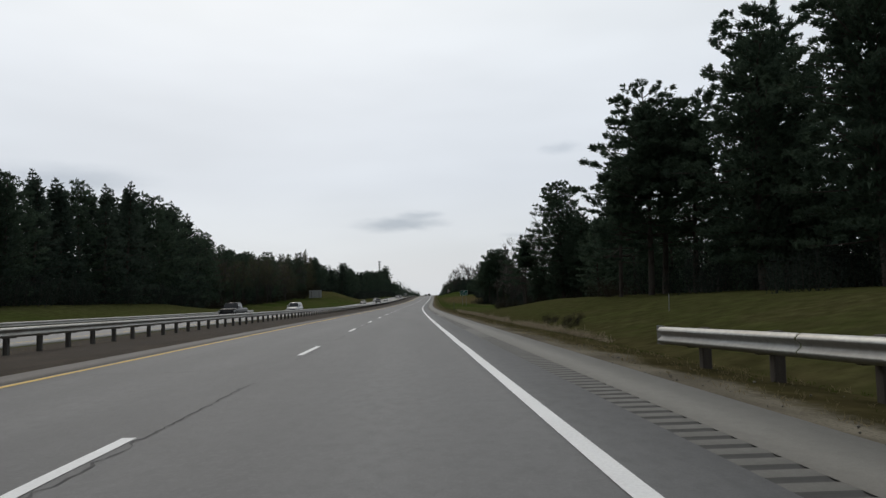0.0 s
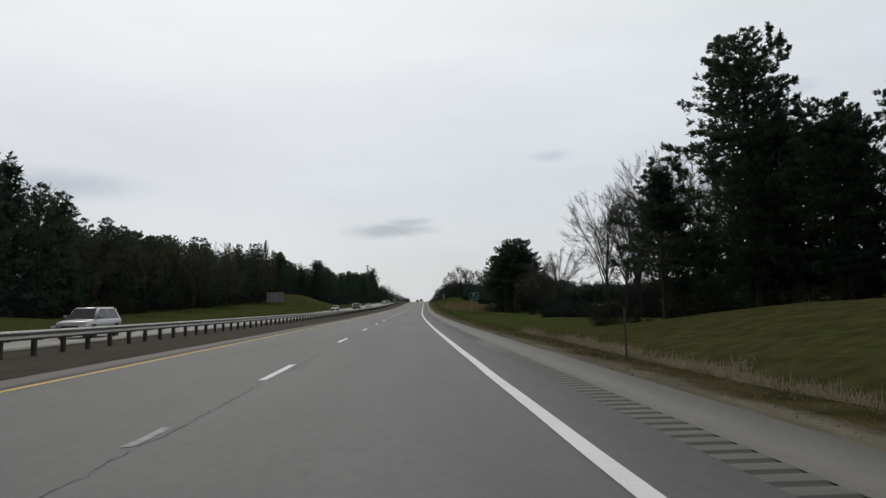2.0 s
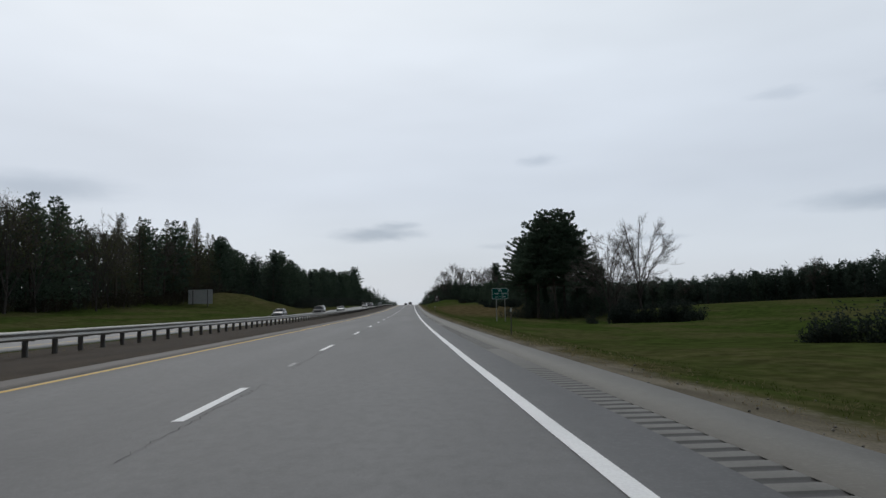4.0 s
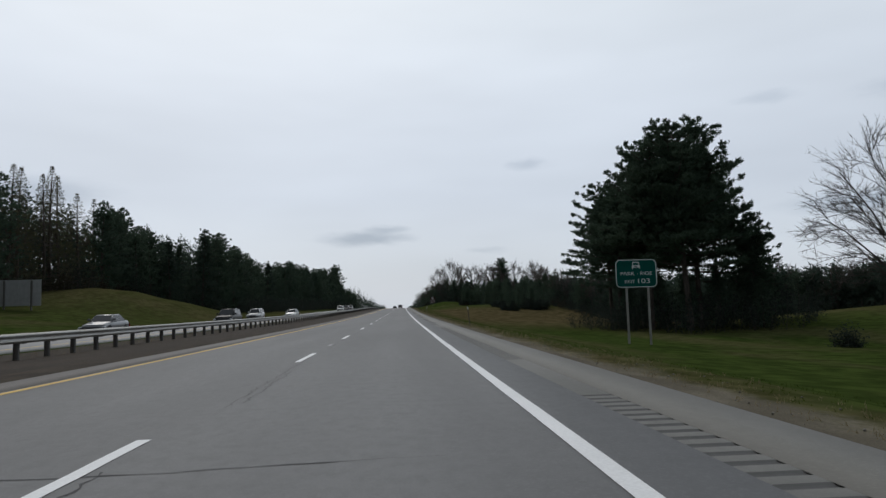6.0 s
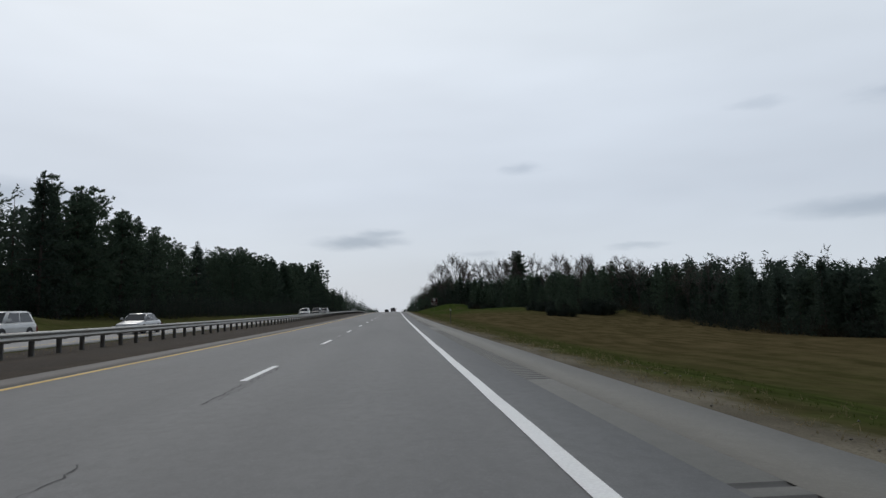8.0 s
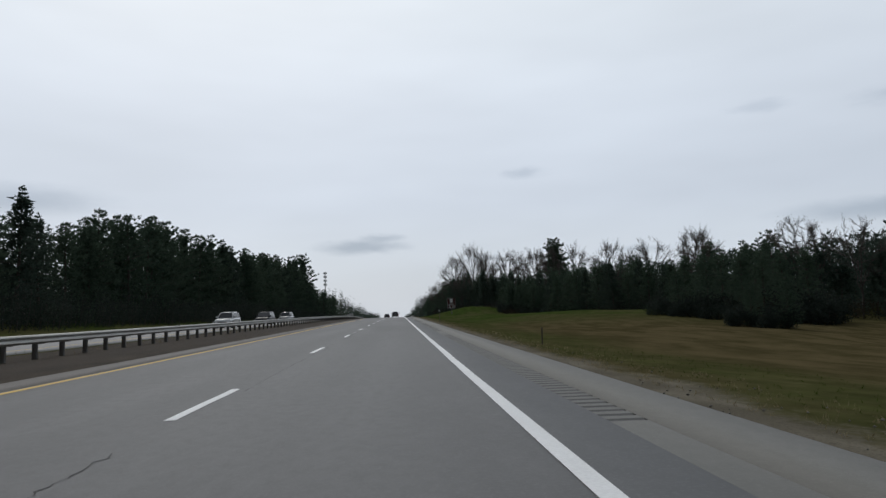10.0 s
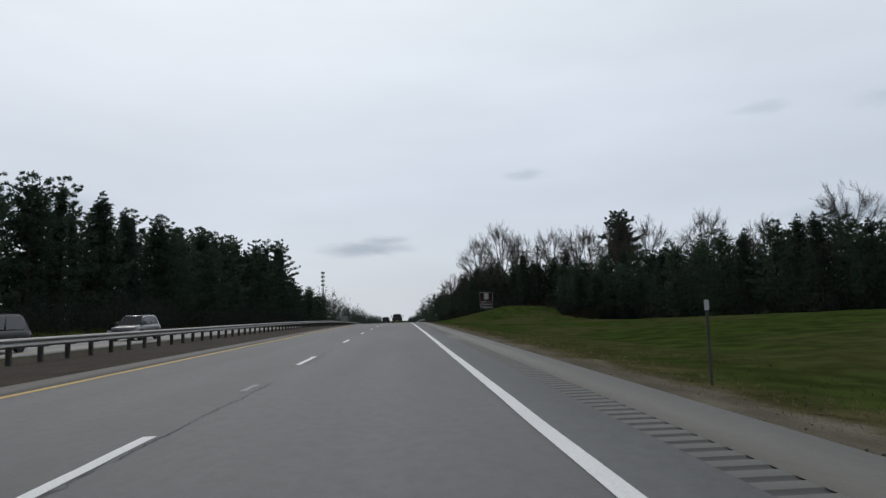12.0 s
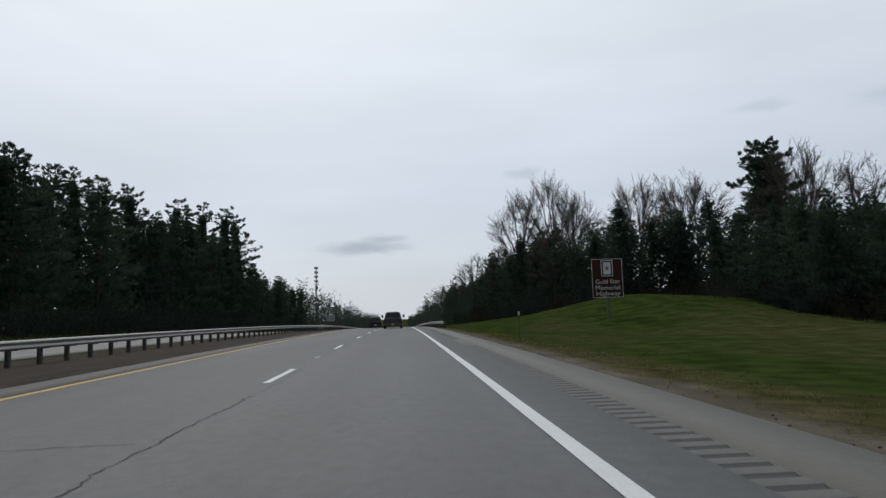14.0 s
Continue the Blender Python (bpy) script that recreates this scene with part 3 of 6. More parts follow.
# ================= ground =================
def build_ground():
    ys = np.concatenate([np.arange(-160, 720, 3.0), np.arange(720, 1300, 20.0), np.arange(1300, 4900, 150.0)])
    us = np.concatenate([[-2800, -1500, -800, -400, -220, -150, -110, -85, -70, -62], np.arange(-56, -26, 2.5), [-26, -25.2, -25.0, -20, -15.4, -15.2, -14.2, -13, -11, -9, -7.3, -7.25, -2, 3.25, 3.35, 4.1, 5.2, 6, 7, 8, 9, 10, 11.5],
                         np.arange(13, 40, 2.0), [42, 47, 53, 60, 70, 85, 110, 150, 220, 400, 800, 1500, 2800]])
    V = []
    for y in ys:
        cx, cz = float(line_x(y)), float(line_z(y))
        for u in us:
            V.append((cx + u, y, cz + land(float(u), float(y))))
    m, n = len(us), len(ys)
    r, c = np.meshgrid(np.arange(n - 1), np.arange(m - 1), indexing="ij")
    r, c = r.ravel(), c.ravel()
    F = np.stack([r * m + c, r * m + c + 1, (r + 1) * m + c + 1, (r + 1) * m + c], 1)
    me = raw_mesh("ground", V, F, M_TURF, smooth=True)
    uvl = me.uv_layers.new(name="across_along")
    vi = np.empty(len(me.loops), np.int32)
    me.loops.foreach_get("vertex_index", vi)
    UV = np.stack([np.tile(us, n), np.repeat(ys, m)], 1).astype(np.float32)
    uvl.data.foreach_set("uv", UV[vi].ravel())
    ob = new("ground", me)
    tagged(ob, "spring turf verge and field, green with straw patches", "ground", kind="structure")


build_ground()

road = new("road", strip("road", -6.34, 2.10, -150, 1200, 0.0, M_ROAD, 3.0, 0.2))
tagged(road, "two-lane bleached grey asphalt highway carriageway", "road", kind="structure")
for u0, u1 in ((2.48, 3.35),):
    part("shoulder", strip("shoulder", u0, u1, -150, 1200, 0.0, M_SHOULDER, 3.0, 0.2), M_SHOULDER, road, "paler brownish asphalt shoulder")
part("shoulder", strip("shoulder", -7.3, -6.34, -150, 1200, 0.0, M_INNER, 3.0, 0.2), M_INNER, road, "narrow tan inner shoulder")
road_opposite = new("road_opposite", strip("road_opposite", -25.0, -15.3, -150, 1200, -0.10, M_ROAD2, 3.0, 0.2))
tagged(road_opposite, "pale asphalt carriageway for oncoming traffic", "road", kind="structure")
M_LITTER = material("dark_edge_litter", (0.040, 0.032, 0.025), 0.95, vary=((1.5, (0.080, 0.064, 0.047), 0.7, (1, 0.5, 1)), (20.0, (0.07, 0.06, 0.05), 0.5, (1, 1, 1))), bump=0.8, bump_scale=25, spec=0.1)
tagged(new("median_edge", strip("median_edge", -8.15, -6.85, -100, 900, 0.045, M_LITTER, 0.7, follow=True, wobble=0.22, seed=6)), "dark ragged edge of litter beside the inner shoulder", "median", kind="structure")
tagged(new("median", strip("median", -15.25, -7.3, -100, 900, 0.02, M_EARTH, 1.0, follow=True, seed=5)), "bare brown earth median under the guard rail", "median", kind="structure")

# painted lines
part("edge_line", strip("edge_line", 1.22, 1.385, -120, 1100, 0.006, M_WHITE, 2.0, wobble=0.012, seed=7), M_WHITE, road, "worn white edge line")
part("edge_line", strip("edge_line", -6.26, -6.115, -120, 1100, 0.006, M_YELLOW, 2.0, wobble=0.014, seed=8), M_YELLOW, road, "worn yellow edge line")
part("edge_line", strip("edge_line", -15.9 - 0.9, -16.65, -120, 1100, -0.094, M_YELLOW, 3.0), M_YELLOW, road_opposite, "yellow edge line")
part("edge_line", strip("edge_line", -24.1, -23.95, -120, 1100, -0.094, M_WHITE, 3.0), M_WHITE, road_opposite, "white edge line")
DASH_END = -6.23
for i in range(-3, 60):
    e = DASH_END + 12.19 * i
    part("lane_mark", strip("lane_mark", -2.49, -2.36, e - 3.05, e, 0.006, M_WHITE, 0.4, wobble=0.018, seed=20 + i), M_WHITE, road)
    if i % 3 == 0:
        part("old_lane_mark", strip("old_lane_mark", -2.48, -2.37, e + 3.8, e + 4.75, 0.0055, M_FADED, 0.3, wobble=0.05, seed=120 + i), M_WHITE, road, "remnant of an older lane mark")
for i in range(-3, 45):
    e = 4.0 + 12.19 * i
    part("lane_mark", strip("lane_mark", -20.45, -20.32, e - 3.05, e, -0.094, M_WHITE, 1.0), M_WHITE, road_opposite)

# open joint along the lane line, and a few cracks across the shoulder
def crack_line(name, pts, w, seed):
    """A thin ragged dark ribbon through points (u, y)."""
    rng = np.random.default_rng(seed)
    V, F = [], []
    for i, (u, y) in enumerate(pts):
        d = Vector(pts[min(i + 1, len(pts) - 1)]) - Vector(pts[max(i - 1, 0)])
        s = Vector((-d.y, d.x)).normalized() * w * rng.uniform(0.1, 1.2)
        V += [place(u - s.x, y - s.y, 0.004), place(u + s.x, y + s.y, 0.004)]
    F = [(2 * i, 2 * i + 1, 2 * i + 3, 2 * i + 2) for i in range(len(pts) - 1)]
    return raw_mesh(name, [tuple(v) for v in V], F, M_TAR)


rng = np.random.default_rng(11)
y = -20.0
while y < 560:
    ln = rng.uniform(3, 11)
    k = int(ln / 0.11)
    u0 = -2.28 + rng.uniform(-0.03, 0.05)
    w = np.cumsum(rng.normal(0, 0.005, k)) + rng.normal(0, 0.020, k)
    part("joint_crack", crack_line("joint_crack", [(u0 + float(w[i] - w.mean()), y + 0.11 * i) for i in range(k)], rng.uniform(0.007, 0.015), int(y) + 50), M_TAR, road, "open longitudinal joint filled with old tar")
    if rng.uniform() < 0.3:
        part("joint_crack", crack_line("joint_crack", [(u0 + 0.11 + float(w[i] - w.mean()) * 1.3, y + 0.4 + 0.11 * i) for i in range(k // 2)], 0.009, int(y) + 850), M_TAR, road)
    y += ln + rng.uniform(0.3, 4.5)
for i in range(26):
    yy = 8 + i * 19 + rng.uniform(-5, 5)
    a, b = (1.5, 3.6) if i % 2 else (-5.9, rng.uniform(-4.5, 1.0))
    k = 26
    w = np.cumsum(rng.normal(0, 0.03, k))
    part("cross_crack", crack_line("cross_crack", [(a + (b - a) * j / (k - 1), yy + float(w[j])) for j in range(k)], 0.011, 600 + i), M_TAR, road, "thin crack across the asphalt")


def rumble():
    """Rumble strip let into the shoulder: scooped troughs 13 mm deep, 0.18 m long, 0.305 m apart, with a 6 m gap every 30.5 m."""
    prof = ((0.0, 0.0), (0.022, -0.009), (0.06, -0.012), (0.10, -0.008), (0.132, 0.0))
    ys, zs = [-150.0], [0.0]
    y = -40.0
    while y < 640:
        if (y - 25.9) % 30.48 < 24.5:
            for c, dz in prof:
                ys.append(y + c)
                zs.append(dz)
        y += 0.305
    ys.append(1200.0)
    zs.append(0.0)
    V, F, UV = [], [], []
    for yy, dz in zip(ys, zs):
        for u in (2.10, 2.48):
            V.append(tuple(place(u, yy, dz)))
    n = len(ys)
    F = [(2 * i, 2 * i + 1, 2 * i + 3, 2 * i + 2) for i in range(n - 1)]
    for i, (yy, dz) in enumerate(zip(ys, zs)):
        for u in (2.10, 2.48):
            V.append(tuple(place(u, yy, 0.0)))
    for i in range(n - 1):
        if zs[i] < 0 or zs[i + 1] < 0:
            for k in (0, 1):
                a, b, c, d = 2 * i + k, 2 * i + 2 + k, 2 * n + 2 * i + 2 + k, 2 * n + 2 * i + k
                F.append((a, b, c, d))
    # trough faces and side walls take the tone that carries groove shade
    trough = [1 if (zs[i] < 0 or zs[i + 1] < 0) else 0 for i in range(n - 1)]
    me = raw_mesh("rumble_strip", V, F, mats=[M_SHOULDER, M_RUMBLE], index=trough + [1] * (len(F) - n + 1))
    uvl = me.uv_layers.new(name="across_along")
    vi = np.empty(len(me.loops), np.int32)
    me.loops.foreach_get("vertex_index", vi)
    along = np.array([v[:2] for v in V], np.float32)
    uvl.data.foreach_set("uv", along[vi].ravel())
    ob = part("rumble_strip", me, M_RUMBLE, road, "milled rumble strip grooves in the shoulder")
    ob["kind"] = "stuff"


rumble()

# ================= guard rails =================
def beam_mesh(length):
    """W-shaped steel beam, its face towards +x, along y, top at z = 0."""
    prof = [(0.0, 0.0), (0.03, -0.012), (0.083, -0.055), (0.083, -0.085), (0.012, -0.135), (0.012, -0.177), (0.083, -0.227), (0.083, -0.257), (0.03, -0.30), (0.0, -0.312)]
    t = 0.006
    V, F = [], []
    loop = prof + [(x - t, z) for x, z in reversed(prof)]
    n = len(loop)
    for yy in (0.0, length):
        V += [(x, yy, z) for x, z in loop]
    F = [(i, (i + 1) % n, n + (i + 1) % n, n + i) for i in range(n)]
    return raw_mesh("rail_panel", V, F, M_STEEL)


def i_post():
    bm = bmesh.new()
    box(bm, -0.36, -0.348, -0.05, 0.05, -0.98, -0.02)
    box(bm, -0.212, -0.2, -0.05, 0.05, -0.98, -0.02)
    box(bm, -0.349, -0.211, -0.005, 0.005, -0.98, -0.02)
    box(bm, -0.199, -0.002, -0.075, 0.075, -0.335, 0.005, 0.006)
    return bm


def timber_post():
    bm = bmesh.new()
    box(bm, -0.38, -0.22, -0.08, 0.08, -1.25, 0.0, 0.015)
    box(bm, -0.219, -0.002, -0.06, 0.06, -0.33, -0.02, 0.01)
    return bm


def guard_rail(u, y0, y1, side, top, post_bm, post_mat, label, spacing=1.905, flare=0.0, rise=0.0):
    """side: +1 when the beam's face looks towards +x. Posts stand in the ground behind it. flare, rise: how fast it draws away and lifts before its far end."""
    def at(y):
        return place(u + flare * (y1 - y), y, top + rise * (y1 - y))

    rail = new("guard_rail")
    rail.matrix_basis = Matrix.Translation(place(u, (y0 + y1) / 2))
    inv = rail.matrix_basis.inverted()
    tagged(rail, label, "guard rail")
    panel, pm = beam_mesh(3.81), None
    n = 0
    yy = y0
    while yy < y1 - 0.5:
        m = Matrix.Translation(at(yy)) @ pose(0, 0, 0, math.degrees(math.atan(grade(yy) - rise)), 0, -math.degrees(heading(yy) - flare))
        flip = pose(0, 0, 0, 0, 0, 180) @ Matrix.Translation((0, -3.81, 0)) if side < 0 else Matrix()
        part("rail_panel", panel, M_STEEL, rail, loc=inv @ m @ flip)
        for k in range(2):
            yk = yy + 0.95 + k * spacing
            n += 1
            if pm is None:
                ob = part("post", post_bm, post_mat, rail)
                pm = ob.data
            else:
                ob = part("post", pm, post_mat, rail)
            ob.matrix_basis = inv @ Matrix.Translation(at(yk)) @ pose(0, 0, 0, random.uniform(-0.8, 0.8), random.uniform(-1, 1), (180 if side < 0 else 0) + random.uniform(-2, 2))
        yy += 3.81
    return rail


guard_rail(-12.25, -14.0, 552.0, 1, 0.70, i_post(), M_POSTSTEEL, "long galvanised steel guard rail on posts in the earth median")
guard_rail(-12.25, 551.7, 780.0, 1, 0.70, i_post(), M_POSTSTEEL, "galvanised steel guard rail running on over the crest")
guard_rail(-25.5, -30.0, 105.0, 1, 0.62, i_post(), M_POSTSTEEL, "galvanised steel guard rail beyond the oncoming carriageway")
near_rail = guard_rail(4.6, -25.8, 12.3, -1, 0.52, timber_post(), M_TIMBER, "weathered steel guard rail on timber posts, ending beside the shoulder", flare=0.09, rise=0.012)
far_rail = guard_rail(4.5, 527.0, 672.0, -1, 0.62, i_post(), M_POSTSTEEL, "galvanised guard rail beginning near the crest")


def end_wing():
    """Flared end plate of a rail, curled round a vertical axis."""
    pts = [(math.sin(a) * 0.11, math.cos(a) * 0.11) for a in np.linspace(0, math.pi, 9)]
    V, F = [], []
    for x, yv in pts:
        V += [(x + 0.0, yv, 0.01), (x, yv, -0.33)]
    F = [(2 * i, 2 * i + 1, 2 * i + 3, 2 * i + 2) for i in range(8)]
    return raw_mesh("end_wing", V, F, M_STEEL, smooth=True)


wing = end_wing()
for rail, u, yv, top in ((near_rail, 4.6, 12.40, 0.52), (far_rail, 4.5, 526.9, 0.62)):
    part("end_wing", wing, M_STEEL, rail, "curled end plate", loc=rail.matrix_basis.inverted() @ Matrix.Translation(place(u, yv, top)))

# ================= trees =================
def unit(v):
    v = np.asarray(v, float)
    return v / (np.linalg.norm(v) + 1e-9)


def inner_crown(rng, axis, hs, base_h, H, radius, n, length, width):
    """The dense, shaded inside of a crown: broad ragged sprays close round the stem."""
    f = rng.uniform(0, 1, n)
    h = base_h + (H - base_h) * f
    a = rng.uniform(0, 6.283, n)
    r = np.array([radius(float(x)) for x in f]) * rng.uniform(0.15, 1.0, n)
    C = np.stack([np.interp(h, hs, axis[:, 0]) + r * np.cos(a), np.interp(h, hs, axis[:, 1]) + r * np.sin(a), h - 0.4], 1)
    D = np.stack([np.cos(a), np.sin(a), rng.uniform(-0.3, 0.9, n)], 1)
    return blades(rng, C, D, 3, length, width, 0.6, 0.3)


def join(*pairs):
    """Arrays of points and triangles put together."""
    V, F, n = [], [], 0
    for v, f in pairs:
        V.append(v)
        F.append(np.asarray(f) + n)
        n += len(v)
    return np.concatenate(V), np.concatenate(F)


def pine(seed, H, base, reach, form, gap, per_whorl, length, width, n_blade, density, needles, lean=0.0, light=False, core=0.5, core_from=0.0, droop=1.0, taper=(2.6, 0.62), skirt=0.62):
    """A conifer, as a thing of trunk and crown. form: 'pine' (rounded, tiered) or 'spruce' (narrow cone)."""
    rng = np.random.default_rng(seed)
    k = 9
    hs = np.linspace(0, H, k)
    bend = np.stack([0.012 * H * np.sin(hs / H * 3 + seed) + lean * (hs / H) ** 2, 0.012 * H * np.cos(hs / H * 2.3 + seed) - 0.012 * H * np.cos(seed), hs - 0.4], 1)
    bend[:, 0] -= bend[0, 0]
    r0 = 0.013 * H + 0.04
    lines = [(bend, r0 * (1.02 - hs / H) ** 0.8 + 0.012, 6 if light else 8)]
    C, D, K = [], [], []

    def half(f):
        if form == "pine":
            return reach * (skirt + (1 - skirt) * math.sin(min(1, f * 2.2) * math.pi / 2)) * (1 - f ** taper[0]) ** taper[1] + 0.12
        return reach * (1 - f) ** 0.9 + 0.06

    h = base * H
    a0 = rng.uniform(0, 6.28)
    while h < H * 0.985:
        f = (h - base * H) / (H * (1 - base))
        L = half(f)
        up = -0.06 + 0.60 * f ** 2 if form == "pine" else -0.22 * droop + 0.5 * f
        n = max(3, int(round(per_whorl * rng.uniform(0.7, 1.3))))
        for i in range(n):
            if rng.uniform() < (0.12 if form == "pine" else 0.04):
                continue
            az = a0 + i * 6.283 / n + rng.normal(0, 0.28)
            ll = L * (rng.uniform(0.55, 1.30) if form == "pine" else rng.uniform(0.75, 1.15))
            e = up + rng.normal(0, 0.09)
            out = np.array([math.cos(az), math.sin(az), 0.0])
            side = np.array([-math.sin(az), math.cos(az), 0.0])
            t = np.linspace(0, 1, 4)
            start = np.array([np.interp(h, hs, bend[:, 0]), np.interp(h, hs, bend[:, 1]), h - 0.4])
            curl = rng.uniform(0.08, 0.22) if form == "pine" else 0.08
            pts = start + ll * (t[:, None] * out * math.cos(e) + t[:, None] * np.array([0, 0, math.sin(e)]) + (t[:, None] ** 2) * np.array([0, 0, curl]) + (t[:, None] ** 2) * side * rng.normal(0, 0.12))
            rb = 0.018 + 0.012 * ll
            if not light or rng.uniform() > 0.6:
                lines.append((pts[::3], [rb, 0.012], 3) if light else (pts, rb * (1.05 - t) + 0.008, 3))
            # short tufts along a few forward-swept laterals and the bough's own tip
            m = max(4, int(density * (1.2 + ll * 2.2) * (0.42 + 1.0 * f if light else 1.0 + 0.5 * f)))
            nl = max(4, int(3 + ll * 1.1))
            ls = rng.uniform(0.30 if form == "pine" else 0.15, 1.0, nl) ** 0.8
            ls[-1] = 0.96
            lw = (1.08 - ls) * ll * 0.55 + min(0.30, 0.06 + 0.10 * ll)
            sg = np.where(np.arange(nl) % 2 == 0, 1.0, -1.0)
            j = rng.integers(0, nl, m)
            v = rng.uniform(0.05, 1.0, m) ** 0.8
            p = np.stack([np.interp(ls[j], t, pts[:, q]) for q in range(3)], 1)
            p += (sg[j] * lw[j] * v)[:, None] * side + out * (lw[j] * v * 0.55)[:, None]
            p[:, 2] += lw[j] * v * v * (0.16 if form == "pine" else -0.14 * droop) + rng.normal(0.02, 0.05, m)
            p += rng.normal(0, 0.05, (m, 3))
            C.append(p)
            K.append(np.full(m, length * (1 - ((0.45 if form == "pine" else 0.7) * f if light else 0.3 * f ** 1.5))))
            D.append(out * 0.7 + side * (sg[j] * v)[:, None] * 0.7 + np.array([0, 0, 0.55 if form == "pine" else 0.05]))
        h += gap * rng.uniform(0.75, 1.25) * (1 - 0.35 * f)
        a0 += 0.9
    C.append(bend[-1] + rng.normal(0, 0.12, (6, 3)) - np.array([0, 0, 0.3]))
    D.append(np.tile([0, 0, 1.0], (6, 1)))
    K.append(np.full(6, length * 0.4))
    C, D = np.concatenate(C), np.concatenate(D)
    pieces = [blades(rng, C, D, n_blade, np.concatenate(K), width, 0.55, 0.24)]
    if core:
        b0 = base + (1 - base) * core_from
        pieces.append(inner_crown(rng, bend, hs, b0 * H, H * 0.90, lambda f: core * half(core_from + f * 0.90 * (1 - core_from)), 300 if light else 1300, 0.85 if light else 0.62, 0.46 if light else 0.34))
    V, F = join(*pieces)
    thing = new("pine_tree" if form == "pine" else "spruce_tree")
    tv, tf = tubes(lines)
    part("trunk", raw_mesh("trunk", tv, tf, M_BARK, smooth=True), M_BARK, thing)
    part("crown", raw_mesh("crown", V, F, needles), needles, thing)
    return thing


def bezier(a, b, c, n):
    t = np.linspace(0, 1, n)[:, None]
    return (1 - t) ** 2 * a + 2 * t * (1 - t) * b + t * t * c


def bare_tree(seed, H, wide=0.34, limbs=8, branches=10, twigs=6, twig=0.010, haze=None, bole=0.22, fine=4, fine_w=0.018, stems=1):
    """A leafless broadleaf: limbs sweep up and out from the bole to a rounded crown, and fork into branches, twigs and fine shoots."""
    rng = np.random.default_rng(seed)
    stout, lines, C, D = [], [], [], []
    mid, rz, rx = 0.58 * H, 0.42 * H, wide * H

    def shell(d, r):
        """Point of the rounded crown in the direction d from its middle."""
        return np.array([0, 0, mid]) + r * np.array([d[0] * rx, d[1] * rx, d[2] * rz])

    lean = rng.normal(0, 0.02 * H, 2)
    top = np.array([lean[0], lean[1], (bole + 0.16) * H])
    r0 = 0.0095 * H + 0.03
    for i in range(stems):
        a = 6.283 * i / stems + seed
        foot = np.array([0.35 * math.cos(a), 0.35 * math.sin(a), -0.3]) * (1 if stems > 1 else np.array([0, 0, 1]))
        head = top + (np.array([0.06 * H * math.cos(a), 0.06 * H * math.sin(a), 0]) if stems > 1 else 0)
        stout.append((bezier(foot, (foot + head) / 2 + rng.normal(0, 0.01 * H, 3), head, 5), np.linspace(r0 * 1.15, r0 * 0.62, 5) / stems ** 0.4, 7))
    for k in range(limbs):
        th = 0.12 + 1.45 * ((k + rng.uniform(0.1, 0.9)) / limbs) ** 0.8
        az = 2.4 * k + rng.uniform(-0.4, 0.4) + seed
        d = np.array([math.sin(th) * math.cos(az), math.sin(th) * math.sin(az), math.cos(th)])
        st = np.array([top[0], top[1], 0]) * 0.8 + np.array([0, 0, H * (bole + 0.15 * (1 - th / 1.6))])
        end = shell(d, rng.uniform(0.72, 0.86))
        ctrl = st + 0.45 * np.linalg.norm(end - st) * unit(unit(end - st) + np.array([0, 0, 0.35]))
        limb = bezier(st, ctrl, end, 7) + np.vstack([np.zeros((1, 3)), rng.normal(0, 0.006 * H, (6, 3))])
        lines.append((limb, r0 * np.linspace(0.50, 0.15, 7) * rng.uniform(0.8, 1.15), 5))
        t7 = np.linspace(0, 1, 7)
        for j in range(branches):
            s = rng.uniform(0.22, 1.0) ** 0.8
            p = np.array([np.interp(s, t7, limb[:, q]) for q in range(3)])
            g = unit(np.array([np.interp(min(1, s + 0.1), t7, limb[:, q]) for q in range(3)]) - np.array([np.interp(s - 0.1, t7, limb[:, q]) for q in range(3)]))
            dd = unit(unit((p - np.array([0, 0, mid])) / np.array([rx, rx, rz])) * 0.6 + d + rng.normal(0, 0.42, 3))
            e = shell(dd, rng.uniform(0.80, 1.02))
            far = np.linalg.norm(e - p)
            if far > 0.34 * H:
                e = p + (e - p) * 0.34 * H / far
                far = 0.34 * H
            br = bezier(p, p + 0.4 * far * g, e, 5)
            rb = max(twig, r0 * 0.22 * (1.15 - 0.6 * s))
            lines.append((br, np.linspace(rb, twig, 5), 3))
            t5 = np.linspace(0, 1, 5)
            axis = unit(e - p)
            for q in range(twigs):
                v = rng.uniform(0.25, 1.0)
                o = np.array([np.interp(v, t5, br[:, n]) for n in range(3)])
                w = unit(axis + 0.35 * unit(o - np.array([0, 0, mid - 0.2 * H])) + rng.normal(0, 0.38, 3) + np.array([0, 0, 0.12]))
                L = H * rng.uniform(0.045, 0.095)
                lines.append((np.array([o, o + w * L]), [twig * 0.9, twig * 0.55], 3))
                for z in (0.3, 0.6, 0.95):
                    C.append(o + w * L * z)
                    D.append(w)
    thing = new("bare_tree")
    V, F = tubes(stout)
    part("trunk", raw_mesh("trunk", V, F, M_GREYBARK, smooth=True), M_GREYBARK, thing)
    V, F = tubes(lines)
    part("crown", raw_mesh("crown", V, F, M_GREYBARK, smooth=True), M_GREYBARK, thing)
    C, D = np.array(C), np.array(D)
    tv, tf = blades(rng, C, D + np.array([0, 0, 0.1]), fine, 0.040 * H, fine_w, 0.40, 0.02)
    part("twig_haze", raw_mesh("twig_haze", tv, tf, M_TWIG), M_TWIG, thing)["kind"] = "stuff"
